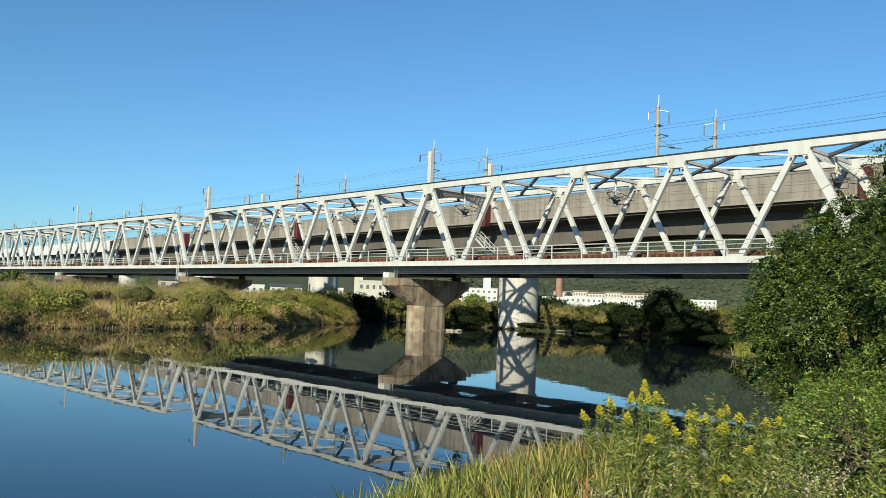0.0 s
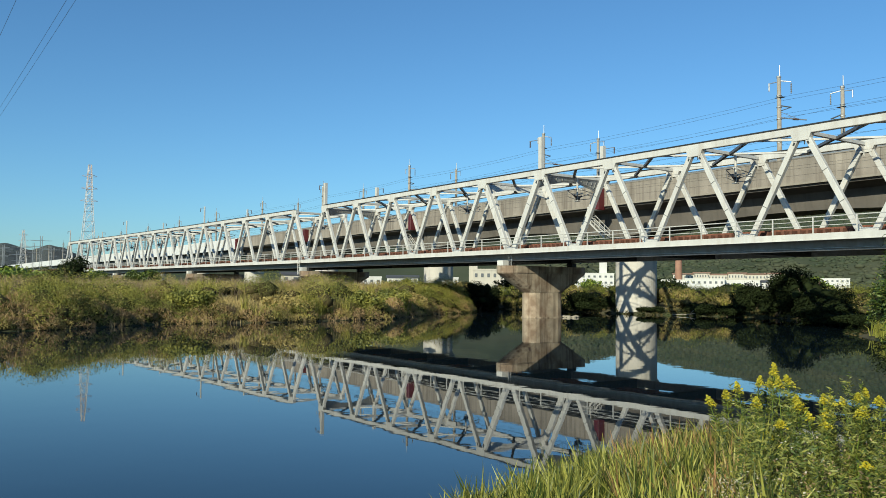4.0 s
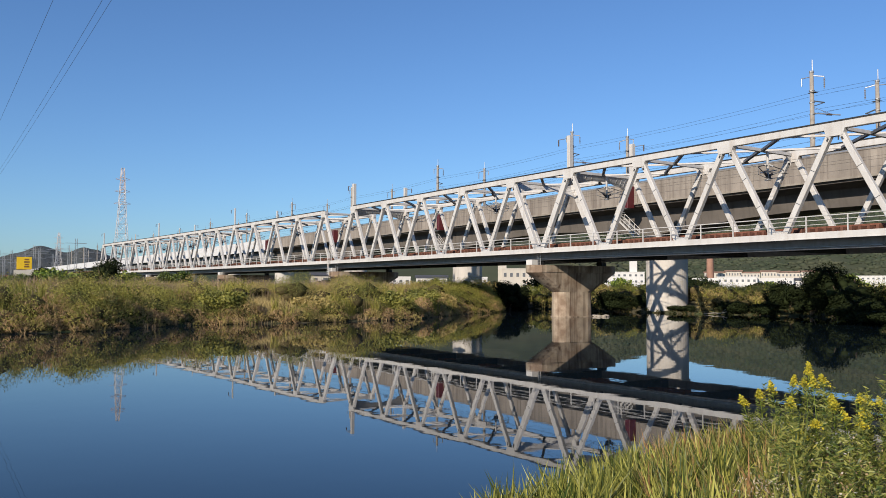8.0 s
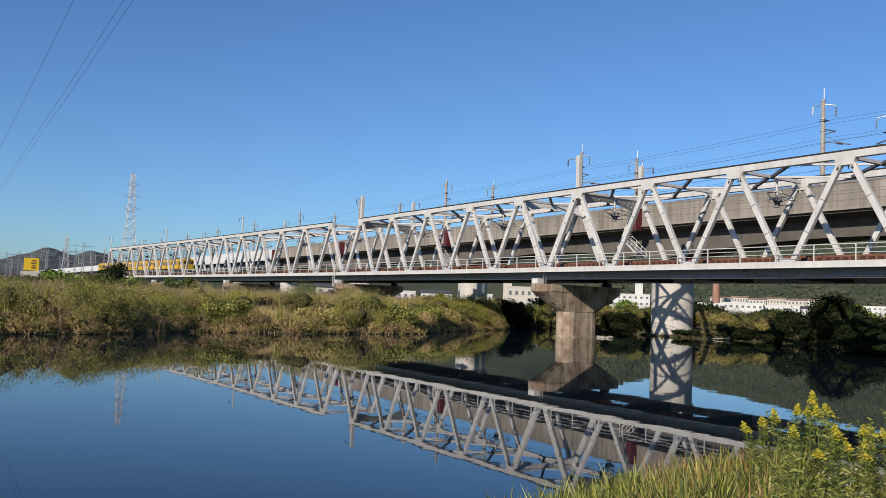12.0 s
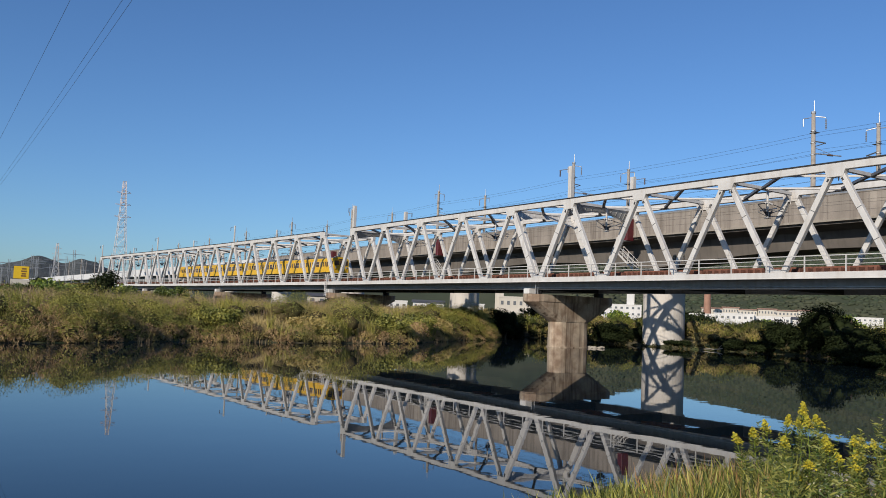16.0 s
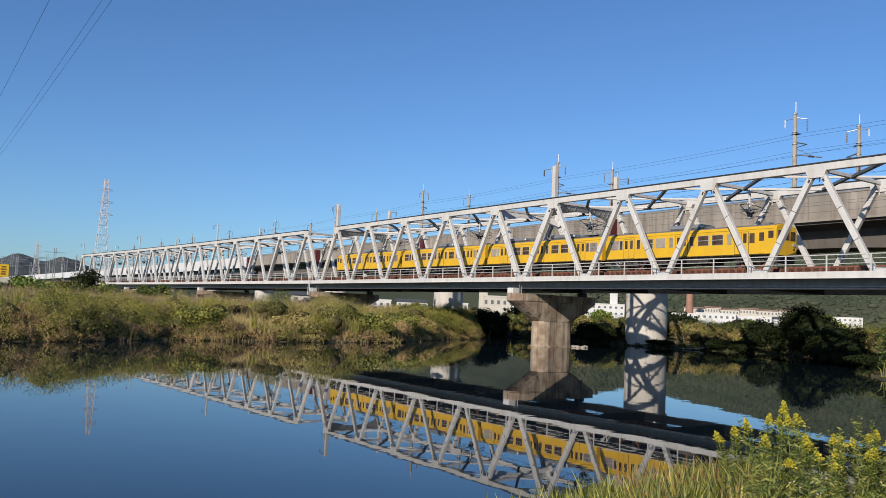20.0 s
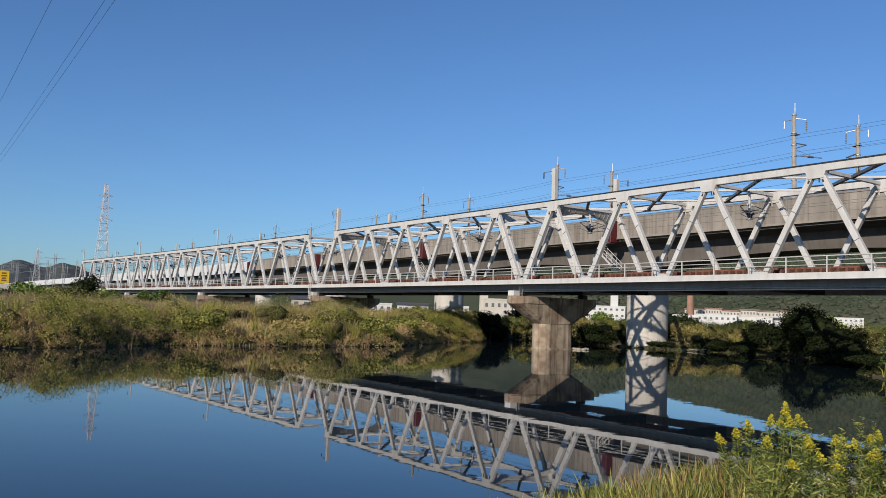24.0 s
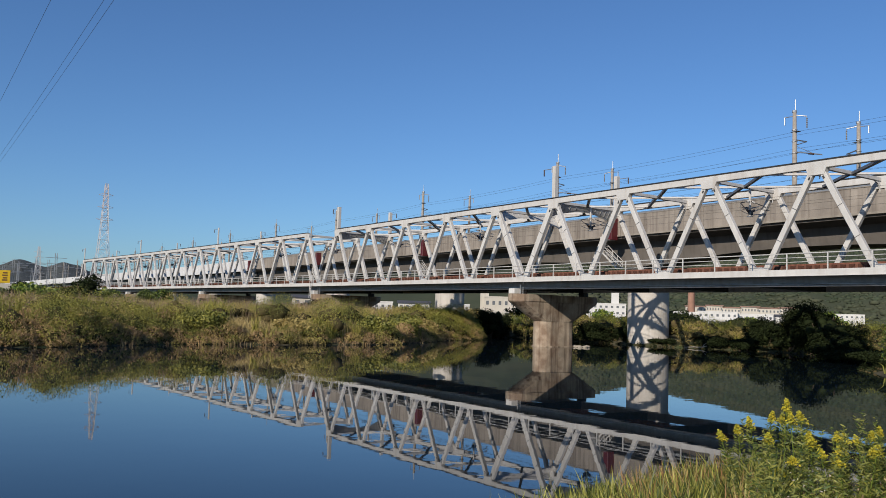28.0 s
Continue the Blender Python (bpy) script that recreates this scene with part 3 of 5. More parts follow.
def bridge_pier(x, label):
    q, turn = along_line(x, SPAN_W / 2)
    p = thing("bridge_pier", label, "pier", "piers of the truss bridge", at=(q.x, q.y, 0), turn=turn)
    part("shaft", loft(new_bm(), [(stadium(5.3, 2.6), -1.6), (stadium(5.2, 2.5), 2.9)]), CONC_PIER, p, smooth=False)
    part("foot_ledge", loft(new_bm(), [(stadium(5.5, 2.8), -1.5), (stadium(5.5, 2.8), 0.12)]), CONC_PIER, p)
    part("cap", loft(new_bm(), [(stadium(5.3, 2.6), 2.9), (stadium(12.6, 2.75), 5.0), (stadium(12.8, 2.9), 5.12), (stadium(12.8, 2.9), 5.9)]), CONC_PIER, p,
         "brown-streaked flared pier head")
    for y in (-SPAN_W / 2, SPAN_W / 2):
        part("bearing", box(new_bm(), (0, y, 6.15), (0.9, 0.8, 0.5), None, 0.05), DARK_STEEL, p)
    part("bearing_block", box(new_bm(), (-0.2, -5.75, 6.2), (1.0, 0.9, 0.6), None, 0.04), BUILD_WHITE, p, "white concrete block")
    for o in (-0.35, 0.35):
        part("ladder_rail", rod(new_bm(), (0.85, -5.55 + o * 0.5, 5.9), (0.85, -5.55 + o * 0.5, 7.4), 0.03, 6), GALV, p)
    for z in (6.2, 6.5, 6.8, 7.1):
        part("ladder_rung", rod(new_bm(), (0.85, -5.72, z), (0.85, -5.38, z), 0.02, 6), GALV, p)
    return p


bridge_pier(X_PIER, "brown-stained concrete pier with flared head standing in the river")
for x in (X_JOINT - 0.3, X_PIER + 5 * P1, X_PIER + 10 * P1):
    bridge_pier(x, "brown-stained concrete pier with flared head on the bank")
for k in (1, 2, 3):
    bridge_pier(BENDS[k][0], "brown-stained concrete pier with flared head behind reeds")
for i in range(6):
    rb = new_bm()
    bmesh.ops.create_icosphere(rb, subdivisions=2, radius=0.42)
    rr = np.random.default_rng(i)
    for v in rb.verts:
        v.co *= 0.75 + 0.5 * noise.noise(v.co * 3 + Vector((i * 7, 0, 0)))
    o = part("rock", rb, ROCK)
    o.location, o.scale = (X_PIER + 1.2 + rr.uniform(-0.4, 1.0), D + SPAN_W / 2 + 2.6 + rr.uniform(-0.3, 1.4), 0.05), (1, 1.2, 0.6)
    tagged(o, "small pale rock at the foot of the pier", "rock", "rocks at the pier")

# ---- masts on the truss ----


def truss_mast(x, y, s, w=0.5):
    p, turn = along_line(x, y - D)
    m = thing("catenary_mast", "white steel catenary mast on top of the truss", "mast", "masts on the truss", at=(p.x, p.y, ZU + 0.3), turn=turn)
    part("post", beam(new_bm(), (0, 0, -0.02), (0, 0, 3.6), w, w, (0, 1, 0), 0.03), PAINT, m)
    part("arm", rod(new_bm(), (0, -0.2 * s, 3.3), (-1.6 * s, -0.3 * s, 3.3), 0.04, 6), GALV, m)
    part("insulator", rod(new_bm(), (-1.5 * s, -0.3 * s, 3.25), (-1.5 * s, -0.3 * s, 2.6), 0.07, 8), INSUL, m)


for x in [X_PIER + P1 / 2 + i * 5 * P1 for i in (-1, 0, 1)] + [BENDS[i][0] - 4.5 * P1 for i in range(3)]:
    truss_mast(x, D, 1, 0.5 if x > X_JOINT else 0.26)
    truss_mast(x, D + SPAN_W, -1, 0.5 if x > X_JOINT else 0.26)


def cantilever(x, s):
    p, turn = along_line(x, SPAN_W / 2)
    c = thing("catenary_bracket", "grey catenary bracket hanging from the truss top", "bracket", "catenary brackets", at=(p.x, p.y, ZU - 0.25), turn=turn)
    part("drop_tube", rod(new_bm(), (0, 0, 0), (0, 0, -2.6), 0.11, 8), PAINT, c)
    for k, ty in enumerate(TRACK_Y):
        y = ty - (D + SPAN_W / 2)
        part("arm", rod(new_bm(), (0, 0, -2.3), (0.3, y, -1.6), 0.04, 6), GALV, c)
        part("clamp", box(new_bm(), (0.05, y * 0.1, -2.25), (0.22, 0.2, 0.4), None, 0.04), DARK_STEEL, c)
        part("registration_tube", rod(new_bm(), (-0.6, y * 0.15, -1.75), (1.1, y * 0.75, -2.05), 0.035, 6), GREY_STEEL, c)
        part("arm", rod(new_bm(), (0, 0, -1.2), (0.3, y, -1.6), 0.04, 6), GREY_STEEL, c)
        part("steady_arm", rod(new_bm(), (0, 0, -2.5), (0.2, y * 0.9, -2.25), 0.03, 6), GALV, c)
        part("insulator", rod(new_bm(), (0, y * 0.12, -2.2), (0.05, y * 0.3, -2.02), 0.11, 8), INSUL, c)
        part("insulator", rod(new_bm(), (0.03, y * 0.12, -1.24), (0.08, y * 0.28, -1.32), 0.1, 8), BUILD_WHITE, c)
        part("hanger_tube", rod(new_bm(), (0.3, y, -1.6), (0.2, y * 0.9, -2.25), 0.025, 6), GALV, c)
    part("cross_tube", rod(new_bm(), (-0.9, 0.2, -1.85), (1.1, -0.2, -1.85), 0.05, 6), GALV, c)
    part("foot_plate", box(new_bm(), (0, 0, -2.62), (0.45, 0.4, 0.08)), GALV, c)


for i in range(-6, 10, 2):
    cantilever(X_PIER + P1 * (i + 0.5) + 0.7, 1)
for i in range(1, 16, 2):
    cantilever(BENDS[0][0] - (i - 0.5) * P1, 1)


def wires(owner, pts_list, r, m=WIRE, name="wire"):
    for a, b, sag, n in pts_list:
        a, b = Vector(a), Vector(b)
        pts = [a.lerp(b, i / n) - Vector((0, 0, 4 * sag * (i / n) * (1 - i / n))) for i in range(n + 1)]
        part(name, tube(new_bm(), pts, r, 4), m, owner)


ohl = thing("overhead_line", "dark overhead contact wires above the bridge tracks", "wires")
wires(ohl, [(along_line(xb, ty - D)[0] + Vector((0, 0, z)), along_line(xa, ty - D)[0] + Vector((0, 0, z)), 0, 1)
            for ty in TRACK_Y for z in (13.5, 14.35) for xa, xb in zip(LINE_X, LINE_X[1:])], 0.009)

lad = thing("access_ladder", "pale steel ladder from the walkway down to the bank pier", "ladder", at=(X_JOINT - 0.9, D - 1.6, 7.9))
for x in (-0.28, 0.28):
    part("stile", beam(new_bm(), (x, 0, 1.0), (x + 0.9, -0.5, -2.6), 0.07, 0.07), PAINT, lad)
for k in range(11):
    f = (k + 1) / 12
    part("rung", rod(new_bm(), (-0.28 + 0.9 * f, -0.5 * f, 1.0 - 3.6 * f), (0.28 + 0.9 * f, -0.5 * f, 1.0 - 3.6 * f), 0.03, 6), PAINT, lad)

# ---- viaduct behind the truss ----
VY, VTURN = 83.1, math.degrees(math.atan(-0.055))
viaduct = thing("railway_viaduct", "grey concrete high-level railway viaduct behind the truss bridge", "viaduct", at=(-79.3, VY, 0), turn=VTURN)
SPANV = 52.3


def vbox(name, x0, x1, y0, y1, z0, z1, m, label="", bevel=0.0):
    return part(name, box(new_bm(), ((x0 + x1) / 2, (y0 + y1) / 2, (z0 + z1) / 2), (x1 - x0, y1 - y0, z1 - z0), None, bevel), m, viaduct, label)


V_BENDS = ((-3 * SPANV, 1.2), (-4 * SPANV, 2.4), (-5 * SPANV, 3.3))


def on_viaduct(lx, y=0.0, z=0.0):
    """The pose at lx along the viaduct, which bends beyond its concrete spans."""
    m, at = Matrix.Translation((-79.3, VY, 0)) @ Matrix.Rotation(radians(VTURN), 4, "Z"), 0.0
    last = 0.0
    for start, turn in V_BENDS:
        if lx >= start:
            break
        m = m @ Matrix.Translation((start - at, 0, 0)) @ Matrix.Rotation(radians(turn - last), 4, "Z")
        at, last = start, turn
    return m @ Matrix.Translation((lx - at, y, z))


def soffit(lx):
    """Underside of the box girder, deeper over the columns."""
    u = abs((lx + SPANV / 2) % SPANV - SPANV / 2) / (SPANV / 2)
    return 12.1 - 1.55 * (1 - u) ** 1.8


for i in range(-3, 4):
    a, b = i * SPANV + 0.05, (i + 1) * SPANV - 0.05
    g, ribs = new_bm(), []
    for lx in np.linspace(a, b, 15):
        zb = soffit(lx)
        ribs.append([g.verts.new((lx, y, z)) for y, z in ((0.25, 14.6), (0.3, 14.35), (2.6, 13.95), (3.0, zb), (8.3, zb), (8.7, 13.95), (11.0, 14.35), (11.05, 14.6))])
    for u, v in zip(ribs, ribs[1:]):
        for k in range(8):
            g.faces.new((u[k], u[(k + 1) % 8], v[(k + 1) % 8], v[k]))
    g.faces.new(ribs[0][::-1])
    g.faces.new(ribs[-1])
    bmesh.ops.recalc_face_normals(g, faces=g.faces)
    # girder colour includes the shade below the parapet
    part("box_girder", g, CONC_GIRDER, viaduct, "weathered concrete box girder deepening over the columns, darkened by painted shade")
    n = 11
    w = (b - a) / n
    for s in (0, 1):
        y0 = -0.02 if s == 0 else 11.02
        for j in range(n):
            vbox("parapet_panel", a + j * w + 0.015, a + (j + 1) * w - 0.015, y0, y0 + 0.26, 14.82, 17.34, CONC_PARAPET)
            if s == 0 and j:
                vbox("panel_joint", a + j * w - 0.05, a + j * w + 0.05, y0 + 0.02, y0 + 0.2, 14.82, 17.3, CONC_DARK)
        y0 = -0.06 if s == 0 else 10.98
        vbox("parapet_coping", a, b, y0, y0 + 0.36, 17.34, 17.46, CONC_PARAPET)
    vbox("ledge", a, b, -0.1, 0.26, 14.6, 14.82, CONC, "pale concrete edge beam under the parapet")
    vbox("cable_trough", a, b, 0.5, 1.0, 17.4, 17.75, GALV, "pale cable trough on the parapet")
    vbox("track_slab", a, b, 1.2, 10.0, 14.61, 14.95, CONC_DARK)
for i in range(-15, -3):
    span = thing("railway_viaduct", "white steel girder span of the high railway viaduct", "viaduct")
    span.matrix_world = on_viaduct((i + 1) * SPANV - 0.001)
    a, b = 0.05 - SPANV, -0.05

    def girder(name, x0, x1, y0, y1, z0, z1, m, label=""):
        part(name, box(new_bm(), ((x0 + x1) / 2, (y0 + y1) / 2, (z0 + z1) / 2), (x1 - x0, y1 - y0, z1 - z0)), m, span, label)
    girder("steel_girder", a, b, 0.0, 0.3, 14.25, 17.5, WHITE_GIRDER, "white-painted steel girder")
    girder("steel_girder", a, b, 10.8, 11.1, 14.25, 17.5, WHITE_GIRDER)
    girder("box_girder", a, b, 2.2, 8.9, 12.3, 14.3, GREY_STEEL, "dark grey steel box girder under the deck")
    girder("track_slab", a, b, 0.35, 10.75, 14.35, 14.7, CONC_DARK)
    if i > -9:
        for j in range(13):
            girder("stiffener", a + j * 4.2 + 0.3, a + j * 4.2 + 0.42, -0.1, 0.0, 14.35, 17.4, WHITE_GIRDER)
for i in range(-14, 4):
    lift = 0.0 if i > -4 else 1.7
    c = thing("viaduct_column", "pale round concrete column carrying the viaduct", "column", "viaduct columns",
              at=on_viaduct(i * SPANV - 0.3, 5.6).translation, turn=VTURN)
    part("shaft", rod(new_bm(), (0, 0, -2.0), (0, 0, 8.9 + lift), 2.8, 40), CONC_COLUMN, c, smooth=False)
    ring = [(math.cos(a), math.sin(a)) for a in np.linspace(0, 2 * math.pi, 24, endpoint=False)]
    part("head", loft(new_bm(), [([(2.8 * u, 2.8 * v) for u, v in ring], 8.9 + lift), ([(3.1 * u, 3.3 * v) for u, v in ring], 9.3 + lift), ([(3.1 * u, 3.3 * v) for u, v in ring], 10.15 + lift)]),
         CONC_COLUMN, c)
    for dx in (-1.4, 1.4):
        for dy in (-2.0, 2.0):
            part("bearing", box(new_bm(), (dx, dy, 10.38 + lift), (0.9, 0.9, 0.48)), DARK_STEEL, c)


def access_stair(lx):
    base = Vector((-79.3, VY, 0)) + Matrix.Rotation(radians(VTURN), 3, "Z") @ Vector((lx, -0.15, 0))
    s = thing("access_stair", "maroon steel door cage with a pale stair on the viaduct side", "stair", "viaduct stairs", at=tuple(base), turn=VTURN)
    part("door_cage", box(new_bm(), (0, -0.45, 15.6), (0.85, 1.2, 3.0), None, 0.05), MAROON, s, "maroon steel cage")
    part("landing", box(new_bm(), (-0.6, -0.8, 14.1), (1.6, 1.3, 0.1)), GALV, s)
    for x in (-1.35, -0.75):  # caged ladder down to the stair
        part("ladder_stile", rod(new_bm(), (x, -1.35, 14.6), (x, -1.35, 12.2), 0.05, 6), PAINT, s)
    for z in np.arange(12.4, 14.6, 0.3):
        part("cage_hoop", box(new_bm(), (-1.05, -1.0, z), (0.75, 0.75, 0.04)), PAINT, s)
    for y in (-1.4, -0.4):
        part("stringer", beam(new_bm(), (-0.9, y, 12.4), (2.0, y, 10.2), 0.22, 0.08, (0, 1, 0)), PAINT, s)
        for dz in (0.55, 1.05):
            part("handrail", rod(new_bm(), (-0.9, y, 12.4 + dz), (2.0, y, 10.2 + dz), 0.04, 6), PAINT, s)
        for f in (0.0, 0.33, 0.66, 1.0):
            x, z = -0.9 + 2.9 * f, 12.4 - 2.2 * f
            part("baluster", rod(new_bm(), (x, y, z), (x, y, z + 1.05), 0.035, 6), PAINT, s)
    for k in range(12):
        t = (k + 0.5) / 12
        part("tread", box(new_bm(), (-0.9 + 2.9 * t, -0.9, 12.4 - 2.2 * t), (0.26, 1.0, 0.05)), GALV, s)
    part("landing", box(new_bm(), (2.7, -0.1, 10.15), (1.5, 2.2, 0.1)), GALV, s)


for i in (-3, -2, -1, 0, 1):
    access_stair(i * 51.2 - 1.0)


def viaduct_mast(lx, far):
    base = on_viaduct(lx, 10.4 if far else 0.6, 14.9).translation
    m = thing("catenary_mast", "weathered concrete overhead-line mast standing on the viaduct", "mast", "viaduct masts", at=tuple(base), turn=VTURN)
    s = -1 if far else 1
    part("pole", rod(new_bm(), (0, 0, 0), (0, 0, 11.8), 0.3, 10, 0.21), POLE_CONC, m)
    part("lightning_rod", rod(new_bm(), (0.1, 0, 11.8), (0.1, 0, 13.2), 0.05, 5), GALV, m)
    part("top_arm", rod(new_bm(), (0, 0, 11.5), (1.1 * s, 0.6 * s, 11.25), 0.06, 6), GALV, m)
    ring = [(math.cos(a), math.sin(a)) for a in np.linspace(0, 2 * math.pi, 8, endpoint=False)]
    ins = loft(new_bm(), [([(1.1 * s + u * rr, 0.6 * s + v * rr) for u, v in ring], 9.98 + k * 0.1) for k, rr in enumerate((0.1, 0.04) * 6)])
    part("insulator", ins, GALV, m)
    part("hanger", rod(new_bm(), (1.1 * s, 0.6 * s, 11.25), (1.1 * s, 0.6 * s, 9.95), 0.03, 5), GALV, m)
    part("back_arm", rod(new_bm(), (0, 0, 11.4), (-1.2 * s, -0.2 * s, 11.35), 0.05, 6), GALV, m)
    part("back_insulator", rod(new_bm(), (-1.1 * s, -0.2 * s, 11.35), (-1.1 * s, -0.2 * s, 10.5), 0.07, 6), GALV, m)
    part("guard_frame", box(new_bm(), (0.15 * s, 0, 9.6), (0.9, 0.5, 0.06)), DARK_STEEL, m)
    for z, ln in ((7.4, 2.6), (5.2, 2.2)):
        part("cantilever", rod(new_bm(), (0, 0, z), (ln * 0.6, s * ln, z - 0.2), 0.07, 6), GALV, m)
        part("stay", rod(new_bm(), (0, 0, z + 0.7), (ln * 0.4, s * ln * 0.7, z - 0.1), 0.03, 6), GALV, m)
        part("post_insulator", rod(new_bm(), (ln * 0.3, s * ln * 0.5, z - 0.14), (ln * 0.42, s * ln * 0.7, z - 0.16), 0.11, 8), INSUL, m)
    part("bracket", beam(new_bm(), (0, 0, 8.75), (1.3 * s, 0.3 * s, 8.35), 0.12, 0.12), DARK_STEEL, m, "dark steel bracket")
    part("strut", beam(new_bm(), (0, 0, 8.1), (1.2 * s, 0.3 * s, 8.35), 0.07, 0.07), DARK_STEEL, m)
    part("pole_cap", rod(new_bm(), (0, 0, 11.8), (0, 0, 12.0), 0.26, 10), GALV, m)
    for k in range(7):
        part("climbing_band", rod(new_bm(), (0, 0, 2 + k * 1.3), (0, 0, 2.08 + k * 1.3), 0.31, 8), GALV, m)


for k in range(-1, 15):
    viaduct_mast(26.35 - 40.9 * k, False)
    viaduct_mast(27.6 - 40.8 * k, True)
vw = thing("overhead_line", "dark overhead feeder and contact wires along the viaduct", "wires")
span_list = []
for k in range(-2, 14):
    x1, x0 = 26.35 - 40.9 * k, 26.35 - 40.9 * (k + 1)
    for y, z, sag in ((0.9, 24.6, 0.3), (0.7, 24.15, 0.3), (10.2, 24.5, 0.3), (3.6, 20.9, 0.5), (7.6, 20.9, 0.5), (3.6, 19.8, 0.0), (0.9, 22.7, 0.35), (1.1, 22.35, 0.35), (10.2, 22.6, 0.35), (10.4, 22.2, 0.35)):
        span_list.append((on_viaduct(x0, y, z).translation, on_viaduct(x1, y, z).translation, sag, 6))
wires(vw, span_list, 0.012)

# ---- distance: hills, pylons, buildings ----


def polar(az, dist, z=0.0):
    a = radians(az)
    return Vector((-math.sin(a) * dist, math.cos(a) * dist, z))


def hill(name, label, dist, crest, depth, m, seed):
    """A wooded ridge: crest as (azimuth, elevation) knots."""
    az = np.arange(crest[0][0], crest[-1][0] + 1e-6, 0.12)
    el = np.interp(az, [c[0] for c in crest], [c[1] for c in crest])
    for _ in range(6):
        el[1:-1] = (el[:-2] + 2 * el[1:-1] + el[2:]) / 4
    rows = 14
    v, t = [], []
    for i, (a, e) in enumerate(zip(az, el)):
        for j in range(rows):
            f = j / (rows - 1)
            d = dist + depth * f
            z = (dist + depth) * math.tan(radians(e)) * (f ** 0.75)
            n = noise.noise(Vector((a * 0.9 + seed, f * 4, 0))) * 0.5 + noise.noise(Vector((a * 2.1 + seed, f * 5, 3))) * 0.2 + \
                noise.noise(Vector((a * 14 + seed, f * 30, 5))) * 0.03
            z *= 1 + 0.08 * n * (0.35 + f) * (1.2 - f)
            p = polar(a, d, z + 1)
            v.append(p[:])
    for i in range(len(az) - 1):
        for j in range(rows - 1):
            k = i * rows + j
            t += [(k, k + rows, k + rows + 1), (k, k + rows + 1, k + 1)]
    o = part(name, array_mesh(name, np.array(v), np.array(t)), m, label=label)
    o["kind"] = "structure"
    return np.array(v).reshape(len(az), rows, 3)


slope = hill("hill_east", "green wooded hillside beyond the town", 900, [(-40, 5), (0, 7.3), (15, 7.5), (26, 6.9), (30.5, 6.4), (32.9, 6.05), (35.2, 5.6), (38, 5.05), (40.4, 4.65), (43.2, 4.3), (45.0, 4.75), (47, 5.2), (51, 5.5), (54, 5.2), (58, 4.2), (62, 3.3), (66, 2.7), (70, 2.3), (75, 1.9)], 900, FOREST, 3)
# crowns of the woods on the slopes, each a crumpled lump of its own size
ico = bmesh.new()
bmesh.ops.create_icosphere(ico, subdivisions=1, radius=1)
BALL, BALL_TRI = np.array([p.co[:] for p in ico.verts]), np.array([[p.index for p in fc.verts] for fc in ico.faces])
ico.free()


def wood(name, surface, n, i0, i1, small, large, m, label, seed):
    q = np.random.default_rng(seed)
    i, j = q.integers(i0, i1, n), q.integers(0, 13, n)
    u, w = q.uniform(0, 1, (n, 1)), q.uniform(0, 1, (n, 1))
    at = (surface[i, j] * (1 - u) + surface[i + 1, j] * u) * (1 - w) + (surface[i, j + 1] * (1 - u) + surface[i + 1, j + 1] * u) * w
    size = (small + (large - small) * q.uniform(0, 1, (n, 1, 1)) ** 2.5) * np.array([1.5, 1.5, 0.7])
    crumple = q.uniform(0.6, 1.3, (n, len(BALL), 1))
    v = at[:, None, :] + BALL * crumple * size + q.normal(size=(n, 1, 3)) * np.array([1.5, 1.5, 0.2])
    tagged(part(name, array_mesh(name, v.reshape(-1, 3), (np.arange(n)[:, None, None] * len(BALL) + BALL_TRI).reshape(-1, 3)), m, smooth=True), label, "wood", kind="stuff")


wood("far_wood", slope, 10000, 545, 735, 1.5, 4.2, FOREST, "dense mixed green wood covering the hillside", 61)
# pale scar of bare rock on the slope
scar = thing("rock_outcrop", "pale bare rock scar on the wooded hillside", "rock", at=tuple(polar(30.8, 1010, 29.0)), turn=30.8)
q = np.random.default_rng(61)
for k in range(26):
    u = q.uniform(-1, 1)
    bm = new_bm()
    bmesh.ops.create_icosphere(bm, subdivisions=1, radius=1, matrix=Matrix.Translation((u * 14, -q.uniform(0, 4), u * 5 + q.uniform(-4, 3))) @ Matrix.Diagonal((q.uniform(2, 5), q.uniform(2, 4), q.uniform(1.2, 3), 1)))
    for v in bm.verts:
        v.co += Vector(q.normal(size=3) * 0.5)
    part("boulder", bm, ROCK, scar)
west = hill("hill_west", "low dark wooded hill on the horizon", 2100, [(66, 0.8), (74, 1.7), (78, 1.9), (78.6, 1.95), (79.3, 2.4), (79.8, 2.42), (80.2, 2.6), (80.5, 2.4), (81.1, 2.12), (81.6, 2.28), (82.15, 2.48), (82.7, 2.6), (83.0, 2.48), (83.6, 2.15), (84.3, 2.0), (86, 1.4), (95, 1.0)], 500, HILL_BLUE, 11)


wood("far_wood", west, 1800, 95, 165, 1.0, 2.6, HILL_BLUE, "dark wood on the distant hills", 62)


